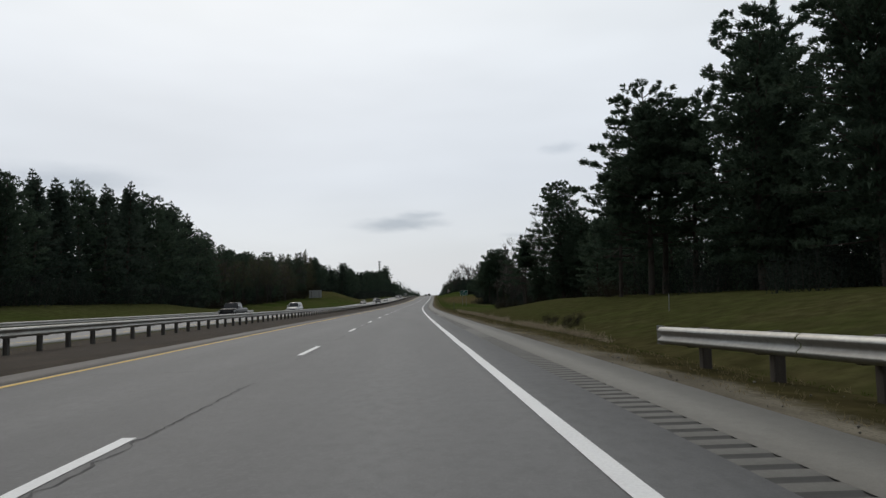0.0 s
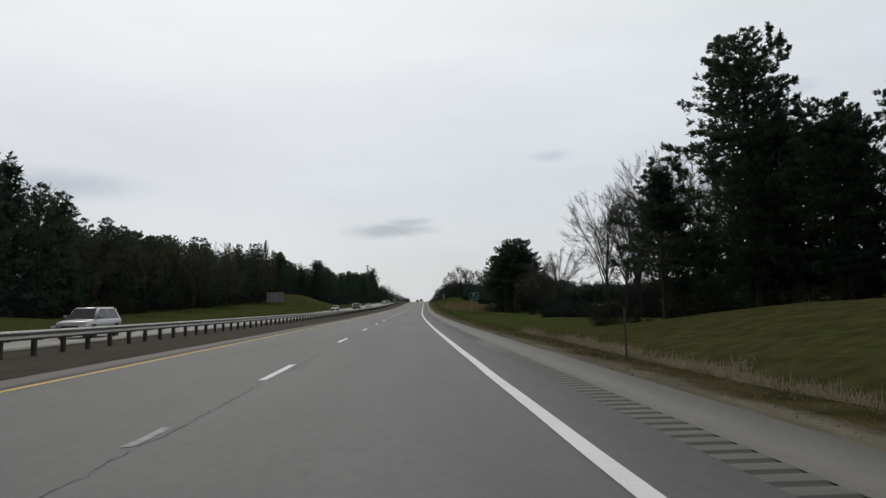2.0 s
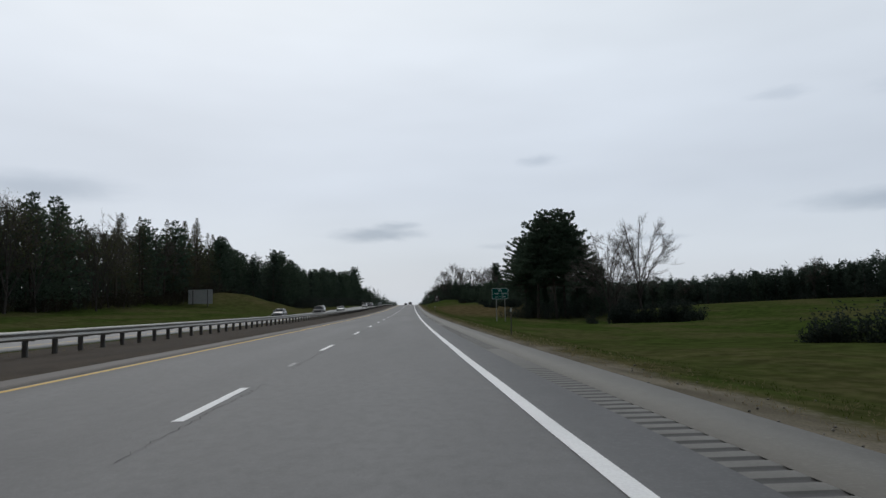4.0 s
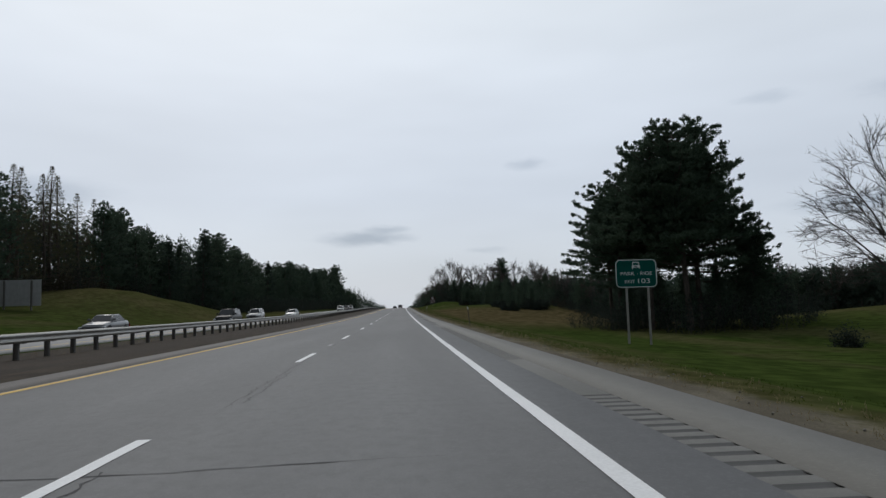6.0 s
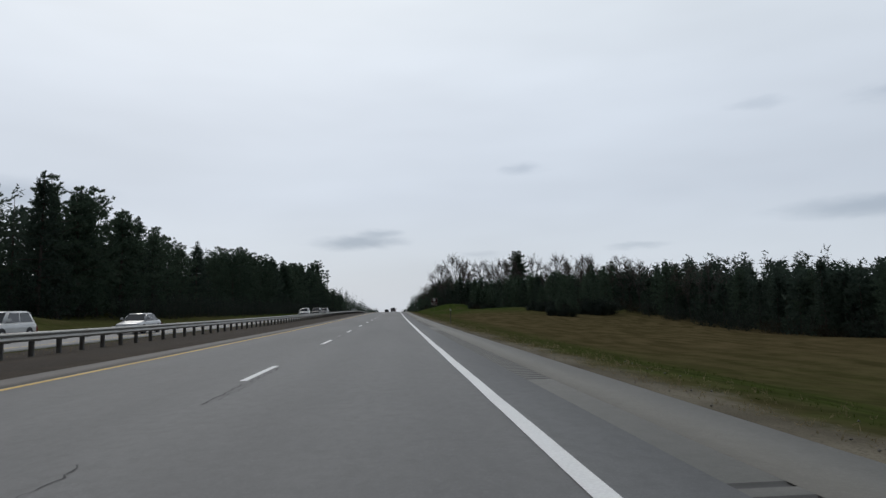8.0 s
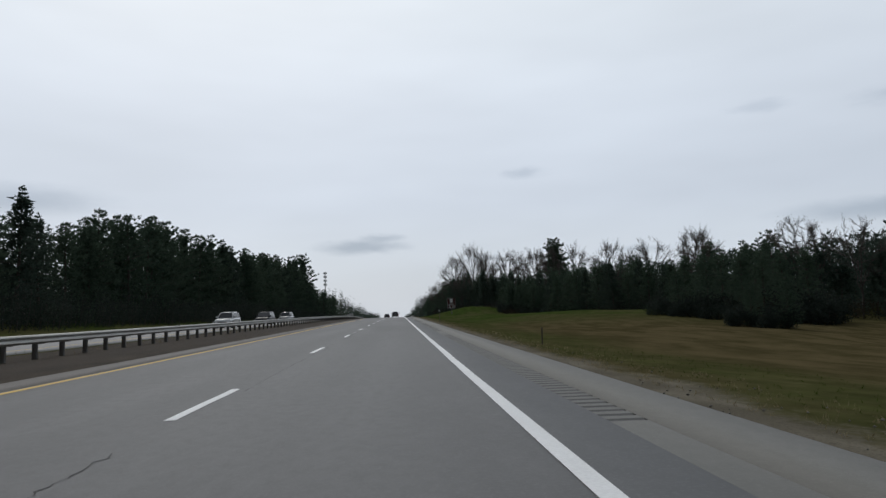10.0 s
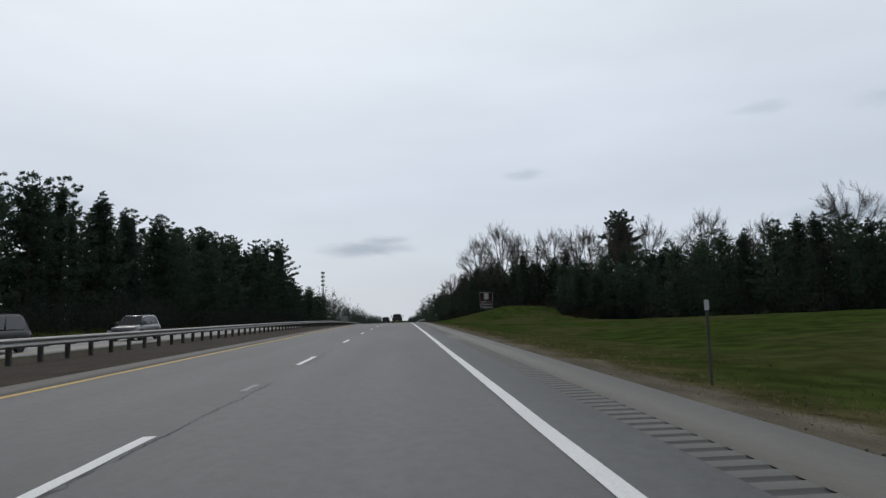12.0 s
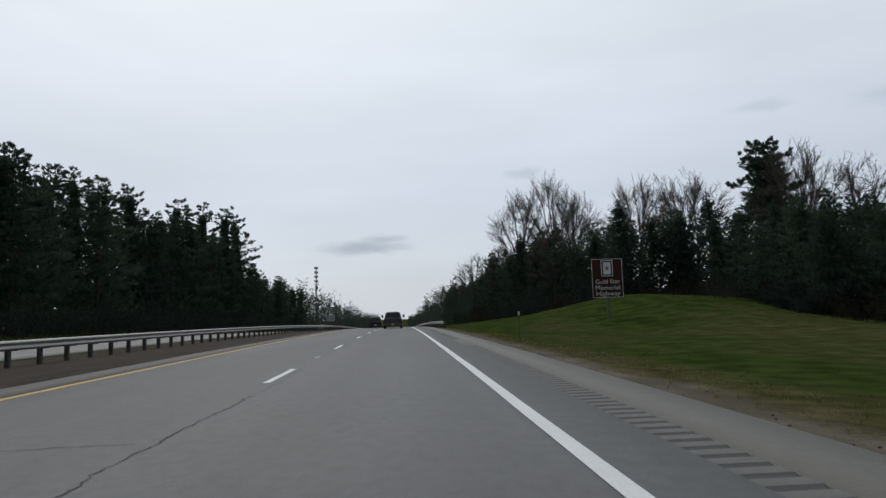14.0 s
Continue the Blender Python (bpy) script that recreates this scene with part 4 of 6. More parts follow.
    if haze is not None:
        bv, bf = blades(rng, C[::2], D[::2], 4, 0.22, 0.05, 0.9, 1.6)
        part("bud_haze", raw_mesh("bud_haze", bv, bf, haze), haze, thing)["kind"] = "stuff"
    return thing


def shrub(seed, H, W, mat, n=450, leaf=(0.24, 0.095)):
    """A thicket: upright twigs carrying small leaves, uneven and open."""
    rng = np.random.default_rng(seed)
    lines, C, D = [], [], []
    for i in range(14):
        a, r = rng.uniform(0, 6.28), 1.25 * W * math.sqrt(rng.uniform()) * 0.8
        p = np.array([r * math.cos(a), r * math.sin(a), -0.2])
        h = H * rng.uniform(0.5, 1.05) * (1 - 0.35 * (r / W) ** 2)
        q = p + np.array([0.25 * r * math.cos(a), 0.25 * r * math.sin(a), h])
        mid = (p + q) / 2 + rng.normal(0, 0.12, 3)
        lines.append((np.array([p, mid, q]), [0.03, 0.02, 0.008], 3))
        m = n // 14
        s = rng.uniform(0.12, 1, m)[:, None]
        c = p + (q - p) * s + rng.normal(0, 0.28, (m, 3)) * (0.5 + W * 0.2)
        c[:, 2] = np.maximum(c[:, 2], 0.03)
        C.append(c)
        D.append(rng.normal(0, 0.6, (m, 3)) + [0, 0, 0.5])
    thing = new("shrub")
    V, F = tubes(lines)
    part("stem_clump", raw_mesh("stem_clump", V, F, M_GREYBARK), M_GREYBARK, thing)["kind"] = "stuff"
    V, F = blades(rng, np.concatenate(C), np.concatenate(D), 3, leaf[0], leaf[1], 0.8, 0.8)
    part("foliage", raw_mesh("foliage", V, F, mat), mat, thing)
    return thing


def stature(ob):
    """Height of a built plant above its foot."""
    zs = []
    for o in ob.children:
        a = np.empty(len(o.data.vertices) * 3, np.float32)
        o.data.vertices.foreach_get("co", a)
        zs.append(float(np.percentile(a[2::3], 99.7)))
    return max(zs)


def plant(kind, u, y, scale=1.0, turn=None, label="", category="", group="", tall=1.0, height=0.0, used=set()):
    """Stands a built plant, or a copy of it, on the land."""
    turn = random.uniform(0, 360) if turn is None else turn
    m = Matrix.Translation(on_land(u, y, -0.05)) @ pose(0, 0, 0, random.uniform(-1.5, 1.5), random.uniform(-1.5, 1.5), turn)
    if kind.name in used:
        ob = copy_thing(kind, m)
    else:
        used.add(kind.name)
        ob = kind
        ob.matrix_basis = m
    if height:
        scale = height / kind["stature"]
    ob.scale = (scale, scale, scale * tall)
    tagged(ob, label, category, group)
    return ob


# detailed kinds for the trees that stand near the road
BIG = dict(form="pine", gap=0.80, per_whorl=6, length=0.38, width=0.125, n_blade=6, density=3.8, needles=M_NEEDLE)
AIRY = dict(form="pine", gap=1.0, per_whorl=5, length=0.38, width=0.12, n_blade=7, density=4.2, needles=M_NEEDLE, core=0.40, core_from=0.35, taper=(2.2, 0.7), skirt=0.9)
PINE_AIRY = [pine(106, 21, 0.26, 5.8, **AIRY), pine(107, 20, 0.32, 5.0, **AIRY)]
BIG = dict(form="pine", per_whorl=6, length=0.36, width=0.12, n_blade=6, density=4.0, needles=M_NEEDLE)
PINE_BIG = [pine(101, 22, 0.12, 5.4, gap=0.85, core=0.62, skirt=0.8, **BIG), pine(102, 21, 0.16, 5.0, gap=0.85, core=0.60, skirt=0.8, **BIG),
            pine(103, 20, 0.24, 5.6, gap=0.95, core=0.56, core_from=0.38, skirt=1.0, taper=(2.2, 0.66), **BIG), pine(104, 21, 0.30, 5.8, gap=0.95, core=0.56, core_from=0.38, skirt=1.0, taper=(2.2, 0.66), **BIG)]
CLUMP = dict(form="pine", gap=0.85, per_whorl=6, length=0.36, width=0.12, n_blade=6, density=4.0, needles=M_NEEDLE, core=0.6, core_from=0.15, taper=(2.8, 0.6), skirt=1.0)
PINE_CLUMP = [pine(108, 21, 0.38, 5.2, **CLUMP), pine(109, 21, 0.33, 5.4, **CLUMP)]
MID = dict(form="pine", per_whorl=6, length=0.56, width=0.19, n_blade=4, density=1.75, needles=M_NEEDLE, light=True, core=0.62)
PINE_MID = [pine(201, 19, 0.05, 5.0, gap=1.15, taper=(2.0, 0.85), **MID), pine(202, 20, 0.05, 5.4, gap=1.2, taper=(2.4, 0.8), **MID), pine(203, 18, 0.04, 4.8, gap=1.1, taper=(1.8, 0.9), **MID),
            pine(204, 24, 0.10, 5.0, "pine", 2.1, 5, 0.42, 0.13, 6, 3.0, M_NEEDLE, lean=1.0, core=0.16, taper=(2.4, 0.7), skirt=1.0)]
TREE_SPRUCE = dict(form="spruce", gap=0.85, per_whorl=7, length=0.52, width=0.19, n_blade=4, density=1.0, needles=M_SPRUCE, light=True, core=0.62)
SPRUCE = [pine(301, 20, 0.03, 5.4, **TREE_SPRUCE), pine(302, 18, 0.03, 4.9, **TREE_SPRUCE)]
LARCH = [pine(311, 19, 0.06, 4.2, "spruce", 0.55, 8, 0.42, 0.045, 7, 1.0, M_LARCH, light=True, core=0, droop=0.2), pine(312, 20, 0.08, 4.5, "spruce", 0.60, 8, 0.42, 0.045, 7, 1.0, M_LARCH, light=True, core=0, droop=0.0)]
BARE_BIG = [bare_tree(401, 15, 0.32, 8, 10, 7), bare_tree(402, 14, 0.30, 9, 9, 7, bole=0.10, stems=2), bare_tree(403, 14, 0.28, 8, 10, 7, bole=0.26)]
BARE_MID = [bare_tree(411, 15, 0.30, 7, 8, 5, 0.022, M_BROWNLEAF, fine=3, fine_w=0.03), bare_tree(412, 16, 0.28, 7, 8, 5, 0.022, fine=4, fine_w=0.03), bare_tree(413, 14, 0.32, 7, 8, 5, 0.022, M_BROWNLEAF, fine=3, fine_w=0.03)]
FRESH = [bare_tree(421, 12, 0.36, 7, 8, 6, 0.018, M_FRESHLEAF, bole=0.12, fine=2)]
BUSH = [shrub(501, 3.2, 2.4, M_BRUSH), shrub(502, 2.4, 2.0, M_THICKET), shrub(503, 4.2, 2.6, M_THICKET), shrub(504, 4.0, 2.4, M_THICKET, 900, (0.40, 0.19)), shrub(505, 1.8, 0.75, M_THICKET, 420, (0.22, 0.10))]
BARE_FAN = [bare_tree(405, 13, 0.46, 10, 11, 7, bole=0.16), bare_tree(406, 14, 0.32, 9, 10, 7, bole=0.20)]

PINE_TALL = pine(105, 24, 0.48, 3.7, "pine", 0.95, 6, 0.42, 0.14, 7, 3.8, M_NEEDLE, core=0.6, core_from=0.05, taper=(2.8, 0.6), skirt=0.85)
BARE_TALL = [bare_tree(431, 20, 0.26, 8, 11, 7, 0.016, bole=0.34, fine=4, fine_w=0.026), bare_tree(432, 20, 0.30, 9, 10, 7, 0.016, bole=0.28, fine=4, fine_w=0.026, stems=2)]
for kind in [PINE_TALL] + PINE_AIRY + PINE_CLUMP + BARE_TALL + PINE_BIG + PINE_MID + SPRUCE + LARCH + BARE_BIG + BARE_FAN + BARE_MID + FRESH + BUSH:
    kind["stature"] = stature(kind)
for kind in LARCH:
    kind.name = "larch_tree"
L_PINE = "tall white pine with tiered dark green boughs"
rt = random.Random(5)

# -- right side: great pines by the near rail
for k, u, y, h in ((0, 29.5, 56, 24.5), (1, 34.5, 61, 23), (1, 31.5, 44, 23), (0, 37, 34, 23), (2, 40, 52, 22), (0, 33, 20, 22)):
    plant(PINE_BIG[k], u, y, height=h, label=L_PINE + " on the grassy bank", category="pine tree", group="pines on the bank")
for k, u, y, h in ((0, 24.3, 68, 21.5), (1, 26.6, 70.5, 20.5), (1, 28.2, 66.5, 19.5), (0, 21.8, 70, 15.0)):
    plant(PINE_AIRY[k], u, y, height=h, label="open-crowned white pine with bare lower trunk", category="pine tree", group="pines on the bank")
for k, u, y, h in ((0, 29, 118, 14), (1, 33, 114, 15), (2, 36.5, 107, 15.5), (0, 40, 113, 14), (2, 30.5, 110, 14), (1, 26.5, 116, 12.5), (0, 44, 62, 18), (1, 46, 42, 19), (2, 50, 30, 19), (1, 43, 74, 18), (0, 50, 54, 18), (1, 26.5, 80, 10.5), (0, 23.5, 85, 9.5), (2, 30, 77, 11.5), (0, 33.5, 72, 12)):
    plant(PINE_MID[k], u, y, height=h, label="dark pine filling the depth of the grove", category="pine tree", group="pines on the bank")
# -- the pine stand further on
for k, u, y, h in ((0, 24.8, 112, 20.4), (1, 28, 114, 15.5), (0, 31, 104, 14.5), (1, 34, 103, 13.5), (1, 27.5, 106, 13), (2, 37, 110, 13), (4, 18.9, 114.5, 12.2), (0, 40, 104, 12), (1, 22.0, 119, 7.5), (0, 25.5, 122, 8.5)):
    plant((PINE_BIG + PINE_AIRY[1:])[k], u, y, height=h, label=L_PINE + " in a roadside stand", category="pine tree", group="pines in the stand")
# -- leafless trees behind and beyond it
for k, u, y, h in ((0, 22.5, 141.5, 15.3), (2, 25.2, 143.5, 14.0), (1, 28.0, 148, 15.5), (0, 30.6, 146, 20.5), (2, 34, 141, 19.5), (0, 27.0, 144, 15.5), (2, 36, 149, 17), (1, 37.5, 135, 17.5), (2, 33, 152, 14), (0, 42, 118, 15), (2, 46, 108, 15), (0, 47, 96, 14), (2, 52, 86, 15), (1, 41, 92, 13)):
    plant(BARE_BIG[k], u, y, height=h, label="leafless grey-barked tree with fine twigs", category="bare tree", group="leafless trees by the field")
for k, u, y, h in ((0, 33, 156, 11), (1, 37, 153, 12), (2, 29.5, 155, 9.5), (1, 40, 146, 13), (0, 42, 152, 12), (2, 35.5, 160, 11), (1, 31.5, 151, 10)):
    plant(BARE_MID[k], u, y, height=h, label="slender leafless tree in a dense thicket", category="bare tree", group="leafless trees by the field")
for k, u, y, h in ((3, 30.8, 233, 14.2), (4, 36.0, 232, 16.8), (3, 32.6, 234.5, 10.5)):
    plant((BARE_BIG + BARE_FAN)[k], u, y, height=h, label="leafless roadside tree with spreading twigs", category="bare tree", group="leafless trees before the pine clump")
# -- the round pine clump behind the green sign
for k, u, y, h in ((4, 25.4, 262, 19.6), (5, 28.6, 260, 21.4), (4, 31.0, 263, 21.2), (3, 23.8, 267, 15.8), (3, 34.0, 265, 17.2), (5, 28.6, 271, 20.5), (1, 37.0, 263, 11.5), (4, 24.8, 273, 17.0), (0, 39.5, 268, 10)):
    plant((PINE_BIG + PINE_CLUMP)[k], u, y, height=h, label=L_PINE + " in a dense clump", category="pine tree", group="pines in the clump")
for u, y, h in ((24, 266, 5.5), (27.5, 265, 6), (31, 266, 6), (34.5, 267, 6.5), (38, 266, 6), (29, 262, 5), (25.5, 269, 6), (32.5, 262, 5.5), (36, 260, 5)):
    plant(PINE_MID[int(y) % 3], u, y, height=h, label="young pine crowding under the tall clump", category="pine tree", group="young pines in the clump")
for u, y, k, s in ((19.0, 160, 4, 0.8), (19.9, 159.5, 4, 0.95), (21.2, 158.6, 4, 1.05), (22.3, 158, 4, 0.9), (23.6, 157, 4, 1.0), (24.4, 155, 4, 1.1), (25.4, 154.4, 4, 0.9), (24.0, 147.5, 3, 0.48), (25.6, 148.5, 3, 0.6), (24.2, 144.5, 3, 0.5), (26, 145.5, 3, 0.75), (27.8, 146, 3, 0.9), (29.6, 147, 3, 0.95), (31.6, 147, 3, 1.0), (33.6, 147, 3, 1.05), (35.6, 146, 3, 1.1), (38, 145, 3, 1.1), (27.0, 141, 3, 0.6), (29.2, 140, 3, 0.7), (31.4, 139, 3, 0.8), (33.6, 138, 3, 0.9), (36, 137, 3, 0.95), (15.4, 116, 0, 0.7), (17.0, 118, 0, 0.9), (10.4, 44, 0, 0.2), (11.0, 46, 0, 0.27), (11.6, 48.5, 0, 0.3), (10.6, 51, 0, 0.22), (11.2, 54, 0, 0.26), (27.4, 134, 3, 0.6), (28.4, 132, 3, 0.75), (30.4, 131, 3, 0.8), (32.4, 129, 3, 0.85), (30, 127, 3, 0.7), (24, 42, 2, 0.8), (28, 48, 2, 1.1), (31, 38, 2, 1.2), (34, 48, 2, 1.3), (25, 58, 2, 0.9), (29, 62, 2, 1.2), (33, 66, 2, 1.3), (22, 72, 0, 0.8), (27, 76, 2, 1.1), (32, 78, 2, 1.3), (36, 58, 2, 1.3), (38, 46, 2, 1.3), (37, 84, 2, 1.3), (24, 84, 0, 0.9), (28, 90, 0, 1.0), (22, 262, 2, 0.7), (26, 268, 2, 1.0), (30, 265, 2, 1.1), (34, 268, 2, 1.1), (38, 270, 2, 1.1), (24, 270, 2, 0.9), (20, 269, 2, 0.7), (24, 260, 2, 1.1), (28, 257, 2, 1.2), (32, 260, 2, 1.1), (36, 258, 2, 1.2), (39, 262, 2, 1.2), (21, 265, 2, 0.7), (26, 264, 2, 1.0), (42, 266, 2, 1.1), (32.6, 230.5, 3, 0.80), (33.8, 232, 3, 0.95), (37.0, 231, 3, 0.9), (39.5, 230, 3, 0.75), (41, 228.5, 3, 0.95), (29.5, 238, 4, 0.95), (33, 126, 2, 0.8), (37, 122, 2, 1.0), (41, 116, 2, 1.0), (20.5, 112, 0, 0.9), (24, 104, 0, 0.8), (29, 100, 2, 0.8)):
    plant(BUSH[k], u, y, s, label="dense dark thicket at the foot of the trees", category="shrub", group="thickets on the right")

# -- woods along the far side of the right-hand field, closing in on the road past the knoll
def edge_right(y):
    return float(np.interp(y, [100, 250, 290, 330, 440, 480, 520, 545, 600, 1000], [120, 110, 75, 52, 47, 42, 32, 20, 15.5, 14.5]))


def top_right(y):
    return float(np.interp(y, [100, 250, 300, 360, 400, 440, 500, 560, 620, 700, 1000], [12, 9.5, 10, 10.4, 10.2, 10.8, 12.4, 13.2, 12, 12, 13]))


y = 150.0
while y < 690:
    for row in range(2 if 455 < y < 600 else 1):
        u = edge_right(y) + row * 5.0 + rt.uniform(-1.8, 1.8) + 1.5
        h = top_right(y) * (rt.uniform(0.72, 1.05) if y > 300 else rt.uniform(0.70, 0.88)) * (1 + 0.06 * row)
        yy = y + rt.uniform(-2.2, 2.2)
        x = rt.uniform(0, 1)
        if x < 0.20:
            plant(BARE_MID[rt.randrange(3)], u, yy, height=h * 1.12, label="leafless tree in the edge of the woods", category="bare tree", group="woods on the right")
        elif x < 0.62:
            plant(SPRUCE[rt.randrange(2)], u, yy, height=h, label="dark young spruce in the edge of the woods", category="spruce tree", group="woods on the right")
        else:
            plant(PINE_MID[rt.randrange(3)], u, yy, height=h, label="dark pine in the edge of the woods", category="pine tree", group="woods on the right")
    if y < 620:
        plant(BUSH[(0, 2, 1)[rt.randrange(3)]], edge_right(y) - 1.2 + rt.uniform(-1, 1), y, rt.uniform(0.8, 1.3), label="low brushwood along the edge of the woods", category="shrub", group="brushwood on the right")
    y += 5.0 if y < 480 else 4.6
y = 444.0
while y < 510:
    u = float(np.interp(y, [444, 470, 488, 500, 510], [46, 38.5, 33, 29.5, 29])) + rt.uniform(-1, 1)
    kind, nm = ((SPRUCE[rt.randrange(2)], "spruce") if rt.uniform(0, 1) < 0.5 else (PINE_MID[rt.randrange(3)], "pine"))
    plant(kind, u, y, height=rt.uniform(8.5, 11.5) * (1.0 if y < 480 else 0.74), label="dark %s in a spur of the wood beside the grassy knoll" % nm, category=nm + " tree", group="woods on the right")
    plant(BUSH[2], u - 0.9, y + 1.5, rt.uniform(0.6, 0.9), label="dark thicket beside the grassy knoll", category="shrub", group="brushwood on the right")
    y += 3.4
for u, y, k, sc in ((27.6, 499.5, 3, 0.6), (27.2, 496.6, 3, 0.55), (28.0, 493.4, 0, 0.7), (29.6, 491.2, 0, 0.85), (31.6, 490, 3, 0.7), (30.2, 496, 3, 0.95), (33.6, 488, 3, 0.85), (35.5, 485, 3, 0.8), (29.0, 502, 3, 0.8), (37.5, 481, 3, 0.8)):
    plant(BUSH[k], u, y, sc, label="dark thicket beside the grassy knoll", category="shrub", group="brushwood on the right")
for u, y, h, k in ((29.4, 498.5, 7.2, 0), (31.2, 494.4, 7.6, 1), (33.4, 491.5, 7.8, 2), (35.6, 488.5, 8, 0), (30.4, 503, 8.2, 2), (33, 499, 8.6, 1)):
    plant(PINE_MID[k], u, y, height=h, label="dark pine in a spur of the wood beside the grassy knoll", category="pine tree", group="woods on the right")
# -- a lobe of the wood reaching out into the field
for u, y, h, k in ((29.8, 394, 5.2, 0), (31.8, 391.6, 6.2, 1), (34.2, 389.4, 6.6, 2), (37.2, 387, 6.8, 0), (32.0, 397, 6.6, 2), (35.2, 395, 7.2, 1), (38.6, 393, 7.4, 0), (41.5, 390, 7.4, 2), (36, 401, 7.6, 0), (40.5, 398, 8, 1), (43.5, 404, 8.4, 2), (29.2, 378.5, 3.9, 1), (31.4, 377, 4.4, 0)):
    plant(PINE_MID[k], u, y, height=h, label="dark young pine at the edge of the field", category="pine tree", group="woods on the right")
for u, y, k, sc in ((28.2, 394.6, 3, 0.55), (29.8, 391.8, 3, 0.65), (31.8, 389.2, 3, 0.75), (34.2, 387, 0, 0.9), (36.6, 385, 3, 0.9), (39, 384, 3, 0.9), (30.6, 398.5, 0, 0.7), (34, 402.5, 0, 0.9), (37.5, 406.5, 3, 0.8), (41, 410, 0, 1.0), (28.2, 378.8, 3, 0.5), (30.2, 377, 3, 0.55)):
    plant(BUSH[k], u, y, sc, label="dark brushwood at the edge of the field", category="shrub", group="brushwood on the right")
plant(PINE_TALL, 52.5, 546, height=25.4, label="tall lone pine standing above the woods", category="pine tree")
for u, y, h, k in ((28, 577, 25, 0), (33, 583, 24, 2), (38, 560, 22, 0), (45, 556, 22, 1), (50, 566, 23, 2), (21, 566, 20, 2), (60, 548, 23, 1), (52, 440, 14, 2), (50, 432, 13, 0), (56, 470, 16.5, 1), (62, 500, 16.5, 0), (47, 530, 20, 2), (66, 530, 22, 2)):
    plant(BARE_TALL[k % 2], u, y, height=h * 1.05, label="tall leafless tree rising over the woods", category="bare tree", group="tall leafless trees")

# -- left side
def edge_left(y):
    return float(np.interp(y, [0, 110, 150, 250, 330, 345, 420, 620, 680, 800, 1000], [50, 50, 53, 54, 52, 44, 40, 41, 35, 32, 31]))


def top_left(y):
    return float(np.interp(y, [0, 60, 100, 140, 152, 165, 185, 205, 230, 250, 285, 302, 318, 328, 340, 358, 372, 395, 408, 428, 470, 525, 545, 572, 591, 612, 632, 645, 700, 800],
                           [17.5, 17, 19.5, 22.5, 23, 19, 17, 16.5, 17, 16.5, 17, 17.5, 17, 16, 17.5, 18.5, 17.5, 14.5, 13.5, 16.2, 17.5, 18.5, 20, 21, 21.5, 21.5, 19.5, 15.5, 15.5, 19]))


y = 2.0
while y < 690:
    for row in range(1):
        u = -(edge_left(y) + row * 5.5 + rt.uniform(-1.6, 1.6))
        yy = y + rt.uniform(-2.0, 2.0)
        h = top_left(yy) * rt.uniform(0.88, 1.05)
        x = rt.uniform(0, 1)
        if yy < 158:
            kind, nm = (SPRUCE[rt.randrange(2)], "spruce") if x < 0.72 else (PINE_MID[rt.randrange(3)], "pine")
        elif yy < 228:
            kind, nm = (BARE_MID[rt.randrange(3)], "bare") if x < 0.45 else (PINE_MID[rt.randrange(3)], "pine")
        elif yy < 322:
            kind, nm = (BARE_MID[rt.randrange(3)], "bare") if x < (0.5 if yy < 262 else 0.12) else ((LARCH[rt.randrange(2)], "larch") if x < 0.9 else (PINE_MID[rt.randrange(3)], "pine"))
        else:
            kind, nm = (PINE_MID[rt.randrange(4)], "pine") if x < 0.86 else (SPRUCE[rt.randrange(2)], "spruce")
        if nm == "bare":
            plant(kind, u, yy, height=h * 0.86, label="leafless tree among dark conifers", category="bare tree", group="woods beyond the oncoming road")
        elif nm == "larch":
            plant(kind, u, yy, height=h * 1.05, label="feathery larch just coming into needle", category="larch tree", group="woods beyond the oncoming road")
        elif nm == "spruce":
            plant(kind, u, yy, height=h, label="dark spruce in a dense wood", category="spruce tree", group="woods beyond the oncoming road")
        else:
            plant(kind, u, yy, height=h, label="dark pine in a dense wood", category="pine tree", group="woods beyond the oncoming road")
    x = rt.uniform(0, 1)
    if y < 640:
        k = 0 if (y > 150 and y < 335 and x < 0.8) else 2
        plant(BUSH[k], -(edge_left(y) - (6.5 if y > 350 else 2.2) + rt.uniform(-1, 1)), y, rt.uniform(0.9, 1.4), label="dark brushwood at the edge of the wood", category="shrub", group="brushwood beyond the oncoming road")
    y += 3.6 if y < 160 else 4.2
for u, y, h in ((-41.5, 629, 29.5), (-40.5, 611, 28.0), (-41.0, 594, 25.5), (-40.5, 577, 23.5), (-41, 560, 22)):
    plant(PINE_MID[3], u, y, height=h, label="tall ragged pine leaning over the wood's end", category="pine tree", group="ragged pines")
for u, y in ((-50, 205), (-49, 214), (-48, 236), (-50.5, 184), (-50, 192), (-49.5, 222), (-50.5, 246), (-50, 172)):
    plant(FRESH[0], u, y, 0.95 + 0.04 * (y % 9), label="small tree in a haze of fresh leaves", category="tree", group="budding trees")
for k, u, y, h in ((1, -56.5, 178, 15), (0, -57, 185, 14.5), (1, -56, 197, 15.5), (0, -57.5, 205, 16), (1, -56.5, 213, 15.5), (0, -57, 221, 16.5), (1, -55, 329, 19), (0, -54, 337, 17.5)):
    plant(PINE_BIG[k], u, y, height=h, label="round-topped pine standing out of the mixed wood", category="pine tree", group="pines beyond the oncoming road")
